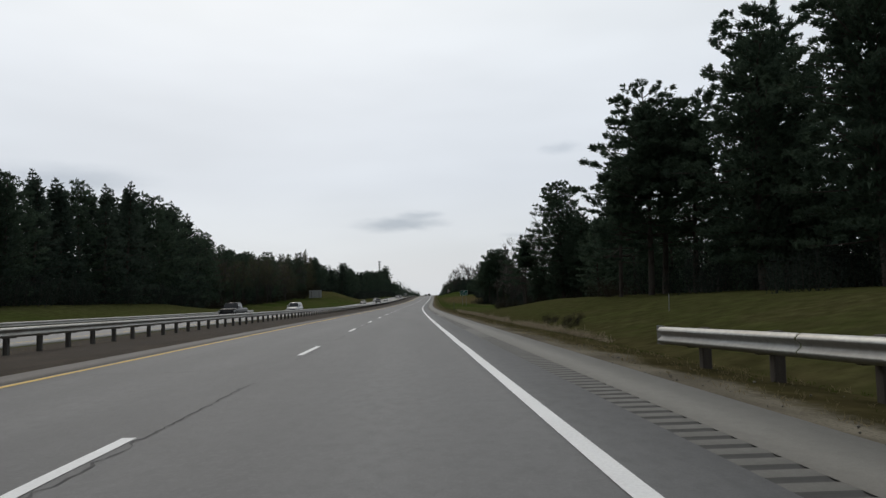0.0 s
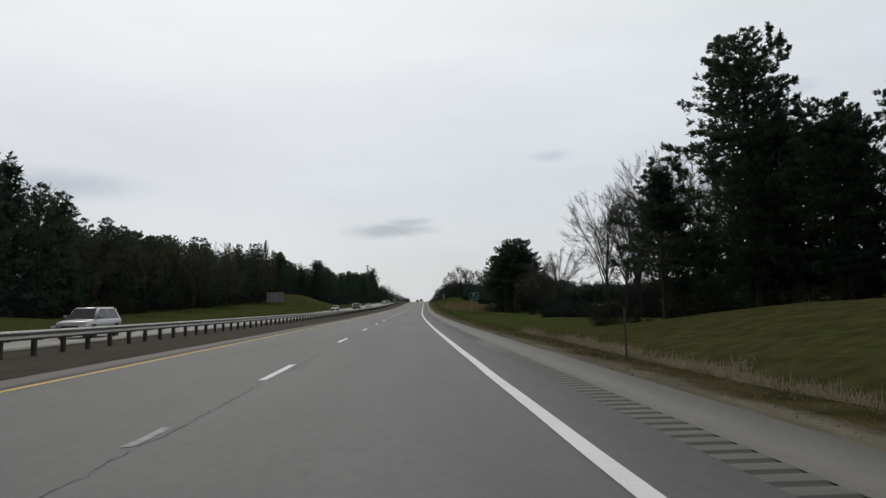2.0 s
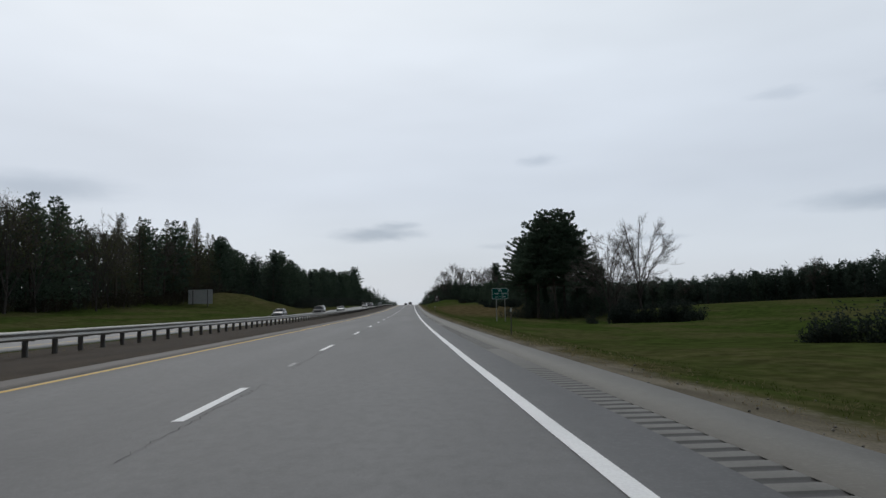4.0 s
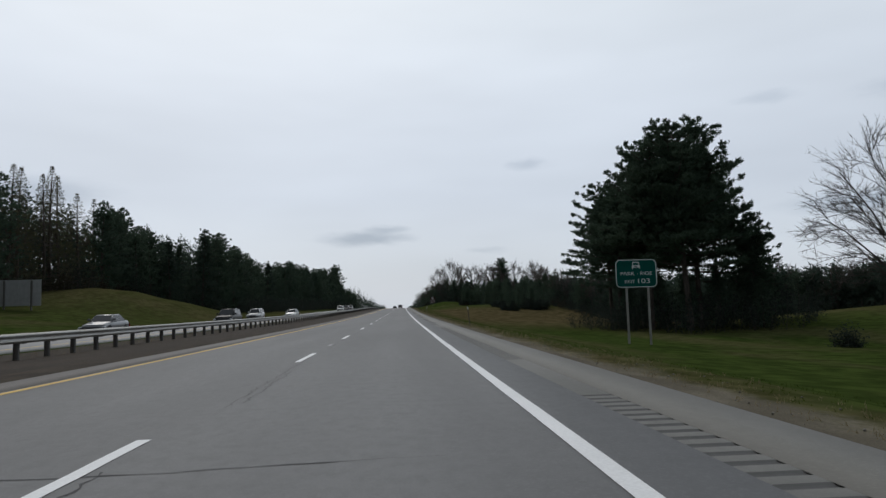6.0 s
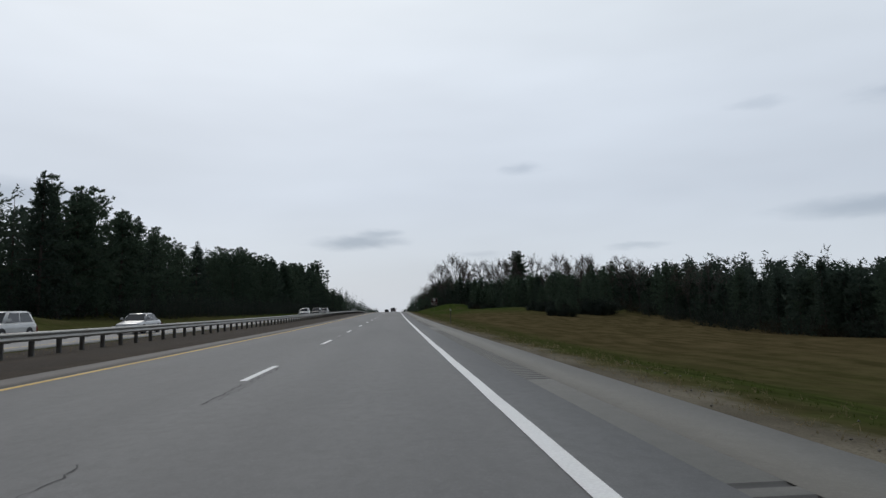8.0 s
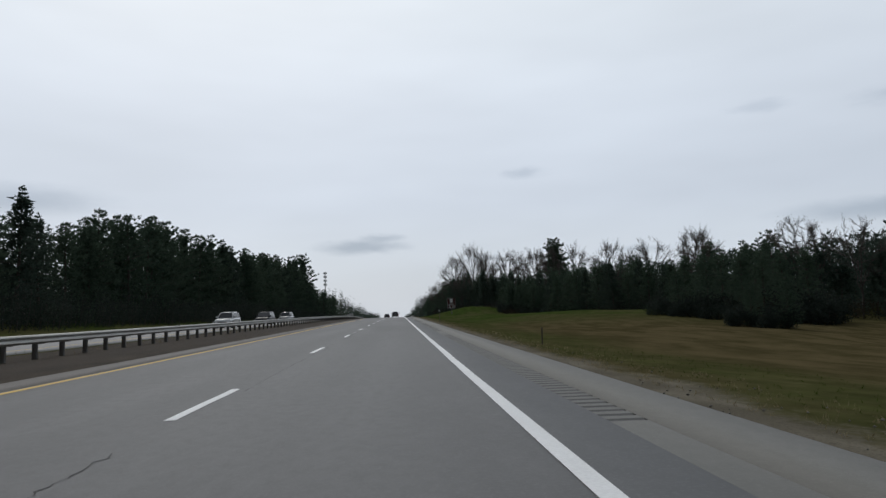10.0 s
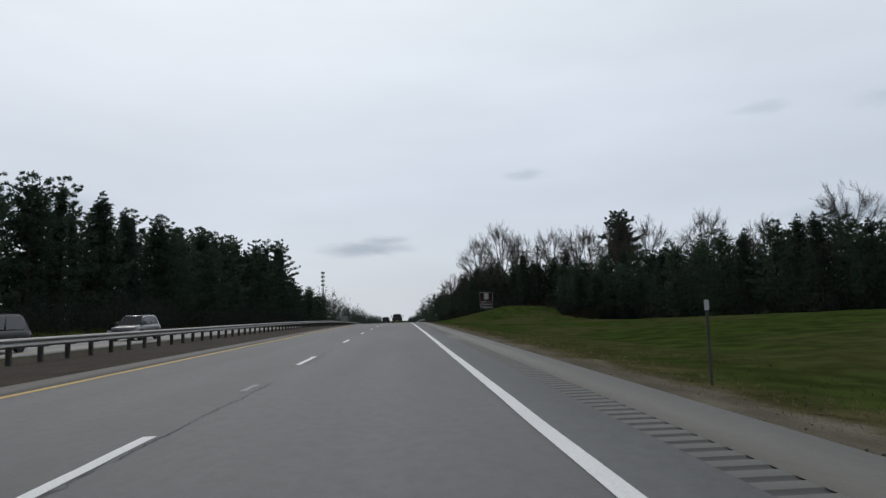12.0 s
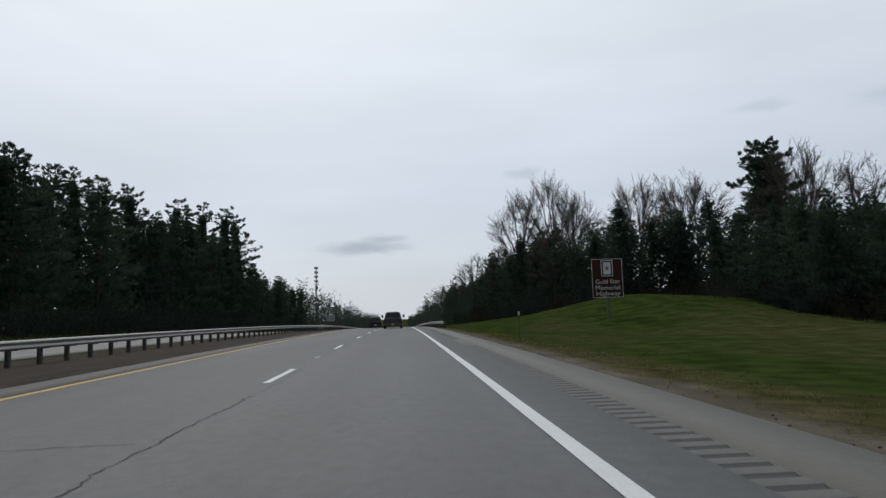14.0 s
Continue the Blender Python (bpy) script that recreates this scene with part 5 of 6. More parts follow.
for u, y, h in ((-56, 165, 20), (-60, 176, 18), (-57, 262, 17), (-58, 300, 15), (-60, 308, 15), (-57, 314, 14)):
    plant(BARE_MID[1], u, y, height=h, label="leafless tree standing above the wood", category="bare tree", group="leafless trees beyond the oncoming road")


# -- woods too far off to count
def far_woods():
    rng = np.random.default_rng(77)
    C, D, cores = [], [], []
    spots = []
    for y in np.arange(690, 1500, 6.0):
        for sgn in (-1, 1):
            for row in range(3):
                u = sgn * ((edge_left(min(y, 1000)) if sgn < 0 else edge_right(min(y, 1000))) + row * 6 + rng.uniform(-2, 2))
                spots.append((u, y + rng.uniform(-2, 2), rng.uniform(12, 20) * (1.05 if sgn < 0 else 0.85)))
    for y in np.arange(-40, 690, 3.6):
        for sgn in (-1, 1):
            for row in range((5 if 325 < y < 420 else 3) if y < (420 if sgn < 0 else 610) else 2):
                e = edge_left(y) if sgn < 0 else max(edge_right(y) if y > 120 else 0, 40 if y < 150 else 0)
                spots.append((sgn * (e + 3.5 + row * 5 + rng.uniform(-1.5, 1.5)), y + rng.uniform(-2, 2), (top_left(y) if sgn < 0 else max(9, top_right(y))) * ((0.80 if sgn < 0 else 0.76) + 0.08 * row) * rng.uniform(0.85, 1.12)))
    for y in np.arange(-40, 1000, 10.0):
        for sgn in (-1, 1):
            for row in range(5):
                e = edge_left(y) if sgn < 0 else max(edge_right(y), 62 if y < 150 else 0)
                spots.append((sgn * (e + 24 + row * 9 + rng.uniform(-4, 4)), y + rng.uniform(-4, 4), (top_left(y) if sgn < 0 else max(9, top_right(y))) * rng.uniform(0.6, 0.85)))
    for y in np.arange(150, 345, 2.4):
        for row in range(4):
            spots.append((edge_right(y) + 2 + row * 3.5 + rng.uniform(-1.5, 1.5), y + rng.uniform(-1.2, 1.2), top_right(y) * rng.uniform(0.72, 0.86)))
    tl = []
    for u, y, h in spots:
        p = np.array(on_land(u, float(y)))
        tl.append((np.array([p, p + [0, 0, h * 0.9]]), [0.16, 0.03], 4))
        deep = abs(u) > (edge_left(min(y, 1000)) if u < 0 else edge_right(min(y, 1000))) + 19 or y > 690
        n = 20 if deep else 50
        f = rng.uniform(0.03, 1, n) ** 0.8
        r = (1 - f ** 1.6) * h * 0.20 + 0.15
        a = rng.uniform(0, 6.28, n)
        C.append(np.stack([p[0] + r * np.cos(a), p[1] + r * np.sin(a), p[2] + f * h], 1))
        D.append(np.stack([np.cos(a), np.sin(a), np.full(n, 0.5)], 1))
        edge = u > 0 and y < 430
        wide = 0.27 if (deep and y < 690) or edge else 0.15
        cores.append(inner_crown(rng, np.array([[p[0], p[1], 0], [p[0], p[1], 0]]), np.array([0.0, 9999.0]), p[2] + 0.5, p[2] + h * 0.9, lambda f: h * wide * (1 - f ** 1.6) + 0.1, (70 if edge else 20) if deep or edge else 34, 2.2 if wide > 0.2 and not edge else 1.0, 1.1 if wide > 0.2 and not edge else 0.36))
    V, F = join(blades(rng, np.concatenate(C), np.concatenate(D), 4, 0.75, 0.28, 0.55, 0.4), *cores)
    wood = new("distant_woods", raw_mesh("distant_woods", V, F, M_SPRUCE))
    tagged(wood, "dark mixed woods lining the distant highway", "woods", kind="stuff")
    tv, tf = tubes(tl)
    tr = new("distant_trunks", raw_mesh("distant_trunks", tv, tf, M_BARK))
    tagged(tr, "thin trunks inside the distant woods", "woods", kind="stuff")


far_woods()


# ================= grass, reeds and stones on the verge =================
def scatter_grass():
    rng = np.random.default_rng(31)

    def spots(n, u0, u1, y0, y1, pw=1.0):
        u = u0 + (u1 - u0) * rng.uniform(0, 1, n) ** pw
        y = rng.uniform(y0, y1, n)
        return np.array([on_land(float(a), float(b)) for a, b in zip(u, y)])

    def lay(name, C, n, length, width, mat, label):
        D = np.tile([0, 0, 1.0], (len(C), 1))
        V, F = blades(rng, C, D, n, length, width, 0.55 if length < 0.5 else 0.3, 0.4)
        tagged(new(name, raw_mesh(name, V, F, mat)), label, "grass", kind="stuff")

    lay("grass", spots(11000, 4.6, 8.5, 0, 520, 1.3), 5, 0.05, 0.010, M_GRASS, "short green grass on the verge")
    lay("dead_grass", spots(9000, 3.8, 5.6, 0, 520, 1.6), 6, 0.06, 0.010, M_STRAW, "straw-coloured dead grass along the verge")
    lay("median_grass", spots(3500, -15.0, -12.4, 0, 540), 4, 0.11, 0.014, M_STRAW, "thin dead grass under the guard rail")
    lay("dry_reeds", np.concatenate([*[spots(int(rng.uniform(8, 34)), a, a + rng.uniform(0.3, 1.1), b, b + rng.uniform(0.5, 2.5)) for a, b in zip(rng.uniform(6.2, 9.2, 85), rng.uniform(28, 104, 85))]]), 13, 0.27, 0.020, M_REED, "pale dry reeds standing in the ditch")
    # loose stones on the gravel edge
    V, F = [], []
    for i in range(2600):
        u, y = 3.4 + 1.8 * rng.uniform() ** 1.7, rng.uniform(0, 510)
        p, s = np.array(on_land(float(u), float(y), 0.02)), rng.uniform(0.008, 0.024)
        b = len(V)
        for d in ((1, 0, 0), (-1, 0, 0), (0, 1, 0), (0, -1, 0), (0, 0, 0.8), (0, 0, -0.6)):
            V.append(p + np.array(d) * s * rng.uniform(0.7, 1.3))
        F += [(b + a, b + c, b + e) for a, c, e in ((0, 2, 4), (2, 1, 4), (1, 3, 4), (3, 0, 4), (2, 0, 5), (1, 2, 5), (3, 1, 5), (0, 3, 5))]
    tagged(new("loose_stones", raw_mesh("loose_stones", V, F, M_GRAVEL)), "loose pale stones on the gravel edge", "stones", kind="stuff")


scatter_grass()


# ================= signs and posts =================
def round_plate(bm, w, h, r, y0, y1, cx=0.0, cz=0.0, seg=7):
    """A rounded rectangular plate in the xz plane, between two depths."""
    pts = []
    for sx, sz, a0 in ((1, 1, 0), (-1, 1, 90), (-1, -1, 180), (1, -1, 270)):
        for i in range(seg):
            a = radians(a0 + 90 * i / (seg - 1))
            pts.append((cx + sx * (w / 2 - r) + r * math.cos(a), cz + sz * (h / 2 - r) + r * math.sin(a)))
    f = [bm.verts.new((x, y0, z)) for x, z in pts]
    b = [bm.verts.new((x, y1, z)) for x, z in pts]
    n = len(pts)
    bm.faces.new(f)
    bm.faces.new(list(reversed(b)))
    for i in range(n):
        bm.faces.new((f[i], b[i], b[(i + 1) % n], f[(i + 1) % n]))
    return bm


def round_ring(bm, w, h, r, t, y0, y1, seg=7):
    """A rounded rectangular border of width t."""
    def loop(w, h, r):
        out = []
        for sx, sz, a0 in ((1, 1, 0), (-1, 1, 90), (-1, -1, 180), (1, -1, 270)):
            for i in range(seg):
                a = radians(a0 + 90 * i / (seg - 1))
                out.append((sx * (w / 2 - r) + r * math.cos(a), sz * (h / 2 - r) + r * math.sin(a)))
        return out
    o, q = loop(w, h, r), loop(w - 2 * t, h - 2 * t, max(0.005, r - t))
    rings = [[bm.verts.new((x, yy, z)) for x, z in lp] for lp, yy in ((o, y0), (q, y0), (q, y1), (o, y1))]
    n = len(o)
    for a in range(4):
        A, B = rings[a], rings[(a + 1) % 4]
        for i in range(n):
            bm.faces.new((A[i], A[(i + 1) % n], B[(i + 1) % n], B[i]))
    return bm


def letters(text, size, x, z, yv, mat, parent, width=None):
    """Raised lettering facing -y, centred on x."""
    cu = bpy.data.curves.new("lettering", "FONT")
    cu.body, cu.size, cu.extrude, cu.align_x = text, size, 0.002, "CENTER"
    cu.resolution_u = 4
    tmp = new("lettering", cu)
    bpy.context.view_layer.update()
    me = bpy.data.meshes.new_from_object(tmp.evaluated_get(bpy.context.evaluated_depsgraph_get()))
    bpy.data.objects.remove(tmp)
    me.materials.clear()
    me.materials.append(mat)
    xs = [v.co.x for v in me.vertices]
    k = width / (max(xs) - min(xs)) if width else 1.0
    m = Matrix.Translation((x, yv, z)) @ pose(0, 0, 0, 90) @ Matrix.Diagonal((k, 1, 1, 1))
    # every character is a piece of its own: islands whose widths overlap belong together
    bm = bmesh.new()
    bm.from_mesh(me)
    seen, islands = set(), []
    for v in bm.verts:
        if v in seen:
            continue
        stack, isle = [v], []
        seen.add(v)
        while stack:
            q = stack.pop()
            isle.append(q)
            for e in q.link_edges:
                o = e.other_vert(q)
                if o not in seen:
                    seen.add(o)
                    stack.append(o)
        islands.append([min(q.co.x for q in isle), max(q.co.x for q in isle), set(isle)])
    islands.sort(key=lambda a: a[0])
    chars = []
    for lo, hi, isle in islands:
        if chars and lo < chars[-1][1] - 0.3 * (hi - lo):
            chars[-1][1] = max(hi, chars[-1][1])
            chars[-1][2] |= isle
        else:
            chars.append([lo, hi, isle])
    for lo, hi, isle in chars:
        order = sorted(isle, key=lambda q: q.index)
        at = {q: n for n, q in enumerate(order)}
        one = bpy.data.meshes.new("letter")
        one.from_pydata([tuple(q.co) for q in order], [], [[at[q] for q in f.verts] for f in bm.faces if f.verts[0] in isle])
        one.materials.append(mat)
        part("letter", one, mat, parent, loc=m)
    bm.free()
    bpy.data.meshes.remove(me)


def green_sign():
    s = new("road_sign")
    u, y = 14.30, 234.85
    s.matrix_basis = Matrix.Translation(on_land(u, y)) @ pose(0, 0, 0, 0, 0, -1)
    tagged(s, "green park and ride exit sign on two steel posts", "road sign")
    base = land(u, y)
    cz = 2.87 - base
    W, H = 2.55, 1.72
    panel = part("panel", round_plate(bmesh.new(), W, H, 0.30, -0.02, 0.02, cz=cz), M_SIGN_GREEN, s)
    ring = round_ring(bmesh.new(), W - 0.02, H - 0.02, 0.29, 0.05, -0.025, -0.0205)
    part("border", ring, M_SIGN_WHITE, panel, "white border", loc=(0, 0, cz))
    for px in (-0.62, 0.72):
        part("post", box(box(box(bmesh.new(), px - 0.06, px + 0.06, 0.09, 0.1, -0.5, cz + 0.7), px - 0.06, px + 0.06, 0.021, 0.031, -0.5, cz + 0.7), px - 0.006, px + 0.006, 0.031, 0.09, -0.5, cz + 0.7), M_STEEL, s)
    letters("PARK - RIDE", 0.30, 0.0, cz - 0.10, -0.0225, M_SIGN_WHITE, panel, 1.95)
    letters("EXIT", 0.27, -0.42, cz - 0.58, -0.0225, M_SIGN_WHITE, panel, 0.62)
    letters("103", 0.40, 0.42, cz - 0.60, -0.0225, M_SIGN_WHITE, panel, 0.74)
    # front view of a car and a bus behind it, as the pictogram
    ic = bmesh.new()
    box(ic, -0.24, 0.24, -0.0245, -0.0225, cz + 0.36, cz + 0.50)
    box(ic, -0.20, -0.16, -0.0245, -0.0225, cz + 0.50, cz + 0.68)
    box(ic, 0.16, 0.20, -0.0245, -0.0225, cz + 0.50, cz + 0.68)
    box(ic, -0.20, 0.20, -0.0246, -0.0226, cz + 0.65, cz + 0.70)
    box(ic, -0.25, -0.17, -0.0244, -0.0224, cz + 0.29, cz + 0.36)
    box(ic, 0.17, 0.25, -0.0244, -0.0224, cz + 0.29, cz + 0.36)
    part("pictogram", ic, M_SIGN_WHITE, panel, "white vehicle pictogram")
    gr = bmesh.new()
    box(gr, -0.10, 0.10, -0.0265, -0.0247, cz + 0.40, cz + 0.46)
    part("pictogram_grille", gr, M_SIGN_GREEN, panel)


def brown_sign():
    s = new("road_sign")
    u, y = 13.75, 498.3
    s.matrix_basis = Matrix.Translation(on_land(u, y))
    tagged(s, "brown memorial highway sign on a steel post", "road sign")
    W, H = 2.10, 2.60
    cz = 3.20 - land(u, y)
    panel = part("panel", round_plate(bmesh.new(), W, H, 0.03, -0.02, 0.02, cz=cz, seg=3), M_SIGN_BROWN, s)
    part("border", round_ring(bmesh.new(), W - 0.02, H - 0.02, 0.03, 0.032, -0.025, -0.0205, 3), M_SIGN_WHITE, panel, "white border", loc=(0, 0, cz))
    for px in (-0.06, 0.06):
        part("post", box(bmesh.new(), px - 0.03, px + 0.03, 0.021, 0.09, -0.5, cz + 1.0, 0.008), M_POSTSTEEL, s)
    letters("Gold Star", 0.42, 0, cz - 0.36, -0.0225, M_SIGN_WHITE, panel, 1.66)
    letters("Memorial", 0.42, 0, cz - 0.77, -0.0225, M_SIGN_WHITE, panel, 1.66)
    letters("Highway", 0.42, 0, cz - 1.16, -0.0225, M_SIGN_WHITE, panel, 1.62)
    part("emblem_frame", round_ring(bmesh.new(), 0.80, 1.08, 0.01, 0.05, -0.025, -0.0205, 2), M_SIGN_WHITE, panel, "white frame round the emblem", loc=(0, 0, cz + 0.66))
    part("emblem", round_plate(bmesh.new(), 0.52, 0.82, 0.01, -0.024, -0.0205, cz=cz + 0.66, seg=2), M_SIGN_WHITE, panel, "white banner emblem")
    st = bmesh.new()
    pts = [(0.19 * (1 if i % 2 == 0 else 0.42) * math.sin(i * math.pi / 5), 0.19 * (1 if i % 2 == 0 else 0.42) * math.cos(i * math.pi / 5)) for i in range(10)]
    st.faces.new([st.verts.new((x, -0.026, cz + 0.66 + z)) for x, z in pts])
    part("star", st, M_SIGN_GOLD, panel, "dull reddish star")


def sign_back(u, y, w, h, bottom, top_label):
    """A guide sign for the oncoming traffic, seen from behind: bare panels, stiffeners and posts."""
    s = new("road_sign")
    s.matrix_basis = Matrix.Translation(on_land(u, y))
    tagged(s, top_label, "road sign")
    b = bottom - land(u, y)
    for i in range(4):
        x0 = -w / 2 + w * i / 4
        part("panel", box(bmesh.new(), x0 + 0.004, x0 + w / 4 - 0.004, -0.015, 0.015, b, b + h), M_ALU, s)
    for z in (0.15, 0.5, 0.85):
        part("stiffener", box(bmesh.new(), -w / 2, w / 2, -0.06, -0.016, b + h * z - 0.04, b + h * z + 0.04), M_ALU, s)
    for px in (-w * 0.3, w * 0.3):
        part("post", box(bmesh.new(), px - 0.08, px + 0.08, -0.24, -0.062, -0.5, b + h - 0.1, 0.01), M_POSTSTEEL, s)


green_sign()
brown_sign()
sign_back(-44.7, 276.5, 5.15, 3.05, 2.65, "bare aluminium back of a large guide sign")
sign_back(-28.6, 735.0, 3.6, 2.6, 4.4, "back of a distant guide sign by the oncoming road")


def delineator(u, y, h, head, label, mat, tilt=0.0):
    p = new("marker_post")
    p.matrix_basis = Matrix.Translation(on_land(u, y)) @ pose(0, 0, 0, random.uniform(-2, 2), tilt + random.uniform(-1.5, 1.5), 0)
    tagged(p, label, "marker post", "marker posts along the verge")
    part("post", box(box(bmesh.new(), -0.024, 0.024, 0, 0.008, -0.3, h), -0.008, 0.008, 0.0081, 0.03, -0.3, h), mat, p)
    if head:
        part("reflector", round_plate(bmesh.new(), 0.075, 0.16, 0.02, -0.008, -0.001, cz=h - 0.09), M_SIGN_WHITE, p, "white reflector")


for u, y, h, head in ((4.95, 80.3, 1.2, False), (4.25, 236.9, 1.25, True), (4.65, 399.3, 1.3, True), (4.65, 481.0, 1.25, True), (4.4, 312.0, 1.2, True), (4.7, 160.0, 1.2, True)):
    delineator(u, y, h, head, "slim steel marker post with a white reflector" if head else "slim dark steel marker post in the verge", M_POSTSTEEL, -7.0 if y == 236.9 else 0.0)
delineator(5.15, 348.1, 0.60, False, "short rusty brown marker post in the grass", M_TIMBER)
delineator(15.4, 40.0, 1.0, False, "pale marker post on the grassy bank", M_ALU)


def tower():
    t = new("radio_tower")
    x, y = -105.4, 1291.0
    u = x - float(line_x(y))
    t.matrix_basis = Matrix.Translation(on_land(u, y))
    tagged(t, "grey mobile phone mast with stacked antennas", "radio mast")
    top = 65.0 - float(line_z(y)) - land(u, y)
    part("mast", rod(bmesh.new(), (0, 0, -1), (0, 0, top), 0.9, 10, 0.55), M_STEEL, t)
    for i in range(4):
        z = top - 1.5 - 5.4 * i
        pl = bmesh.new()
        rod(pl, (0, 0, z - 0.15), (0, 0, z + 0.15), 1.9, 6)
        p = part("platform", pl, M_STEEL, t)
        for k in range(9):
            a = k * 2 * math.pi / 9
            part("antenna", box(bmesh.new(), 2.0, 2.35, -0.3, 0.3, z - 1.3, z + 1.5, m=pose(0, 0, 0, 0, 0, math.degrees(a))), M_ALU, p)


tower()


# ================= vehicles =================
def loft(sections, cap=True):
    """Joins rings of equal length into a closed skin."""
    bm = bmesh.new()
    rings = [[bm.verts.new(p) for p in s] for s in sections]
    n = len(rings[0])
    for a, b in zip(rings, rings[1:]):
        for i in range(n):
            bm.faces.new((a[i], a[(i + 1) % n], b[(i + 1) % n], b[i]))
    if cap:
        bm.faces.new(list(reversed(rings[0])))
        bm.faces.new(rings[-1])
    bmesh.ops.recalc_face_normals(bm, faces=bm.faces)
    return bm


def vehicle(name, mat, L, W, H, deck, cabin, belt, wheel_r, bed=None, label="", category="car", mirrors=0.0):
    """Front towards -y. deck: [(y, top height, width factor)] of the lower body; cabin: (y of windscreen foot, roof front, roof rear, rear foot)."""
    v = new(name)
    w = W / 2
    zb = 0.28 if H < 1.6 else 0.36

    def ring(y, zt, k):
        a = w * k
        return [(-a * 0.94, y, zb), (-a, y, zb + 0.18), (-a, y, zt - 0.16), (-a * 0.93, y, zt - 0.03), (-a * 0.75, y, zt), (a * 0.75, y, zt), (a * 0.93, y, zt - 0.03), (a, y, zt - 0.16), (a, y, zb + 0.18), (a * 0.94, y, zb)]
    dy, dz_, dk = (np.array([d[i] for d in deck]) for i in range(3))
    stations = sorted(set(list(np.linspace(dy[0], dy[-1], 15)) + list(dy)))
    shell = loft([ring(q, float(np.interp(q, dy, dz_)), float(np.interp(q, dy, dk))) for q in stations])
    bmesh.ops.smooth_vert(shell, verts=[p for p in shell.verts if dy[0] < p.co.y < dy[-1] and p.co.z > zb + 0.3], factor=0.35, use_axis_x=True, use_axis_y=False, use_axis_z=True)
    body = part("body", shell, mat, v, smooth=True)
    ws, rf, rr, rb = cabin
    zt = H - 0.05

    low = [(-w * 0.93, ws, belt - 0.06), (w * 0.93, ws, belt - 0.06), (w * 0.94, rb, belt - 0.06), (-w * 0.94, rb, belt - 0.06)]
    hi = [(-w * 0.74, rf, H - 0.02), (w * 0.74, rf, H - 0.02), (w * 0.75, rr, H), (-w * 0.75, rr, H)]
    cb = bmesh.new()
    a = [cb.verts.new(p) for p in low]
    b = [cb.verts.new(p) for p in hi]
    for i in range(4):
        cb.faces.new((a[i], a[(i + 1) % 4], b[(i + 1) % 4], b[i]))
    cb.faces.new(b)
    cb.faces.new(list(reversed(a)))
    bmesh.ops.recalc_face_normals(cb, faces=cb.faces)
    bmesh.ops.bevel(cb, geom=[e for e in cb.edges if max(e.verts[0].co.z, e.verts[1].co.z) > belt], offset=0.10, segments=3, affect="EDGES")
    part("cabin", cb, mat, v, smooth=True)

    def pane(i, s0, s1, t0, t1, tilt=0.0):
        """A dark window pane set a centimetre proud of one cabin side."""
        A, B, C_, D_ = Vector(low[i]), Vector(low[(i + 1) % 4]), Vector(hi[(i + 1) % 4]), Vector(hi[i])
        nrm = (B - A).cross(D_ - A).normalized()
        if nrm.dot((A + B + C_ + D_) / 4 - Vector((0, (ws + rb) / 2, belt))) < 0:
            nrm = -nrm
        q = []
        for sx, t in ((s0, t0), (s1, t0), (s1 - tilt, t1), (s0 + tilt, t1)):
            q.append((A.lerp(B, sx)).lerp(D_.lerp(C_, sx), t))
        g = bmesh.new()
        f0, f1 = [g.verts.new(p - nrm * 0.02) for p in q], [g.verts.new(p + nrm * 0.012) for p in q]
        g.faces.new(f1)
        for k in range(4):
            g.faces.new((f0[k], f0[(k + 1) % 4], f1[(k + 1) % 4], f1[k]))
        bmesh.ops.recalc_face_normals(g, faces=g.faces)
        return g
    part("windscreen", pane(0, 0.07, 0.93, 0.10, 0.90), M_GLASS, v, "dark windscreen")
    part("rear_window", pane(2, 0.09, 0.91, 0.16, 0.86), M_GLASS, v, "dark rear window")
    for i in (1, 3):
        for s0, s1 in ((0.07, 0.47), (0.51, 0.90)):
            part("side_window", pane(i, s0, s1, 0.12, 0.86), M_GLASS, v, "dark side window")
    for s in (-1, 1):
        part("headlight", box(bmesh.new(), s * w * 0.9 - 0.16, s * w * 0.9 + 0.1, deck[0][0] - 0.03, deck[0][0] + 0.2, deck[0][1] - 0.28, deck[0][1] - 0.10, 0.03), M_LAMP, v, "clear headlamp")
        part("tail_light", box(bmesh.new(), s * w * 0.9 - 0.1, s * w * 0.9 + 0.07, deck[-1][0] - 0.12, deck[-1][0] + 0.02, deck[-1][1] - 0.5, deck[-1][1] - 0.12, 0.02), M_TAIL, v, "red tail lamp")
        mz = belt + 0.06
        part("side_mirror", box(bmesh.new(), s * (w + 0.02 + mirrors) - 0.1, s * (w + 0.02 + mirrors) + 0.1, ws + 0.28, ws + 0.42, mz, mz + (0.34 if mirrors else 0.17), 0.03), M_TRIM if mirrors else mat, v)
        if mirrors:
            part("mirror_arm", rod(bmesh.new(), (s * (w - 0.02), ws + 0.35, mz + 0.08), (s * (w + mirrors), ws + 0.35, mz + 0.15), 0.02, 5), M_TRIM, v)
        for wy in (deck[0][0] + L * 0.19, deck[-1][0] - L * 0.2):
            ty = bmesh.new()
            rod(ty, (s * (w - 0.22), wy, wheel_r), (s * (w + 0.012), wy, wheel_r), wheel_r, 20)
            bmesh.ops.bevel(ty, geom=[e for e in ty.edges if len(e.link_faces) == 2 and any(len(f.verts) > 4 for f in e.link_faces)], offset=0.03, segments=2, affect="EDGES")
            wheel = part("wheel", ty, M_TYRE, v, "black tyre on an alloy rim")
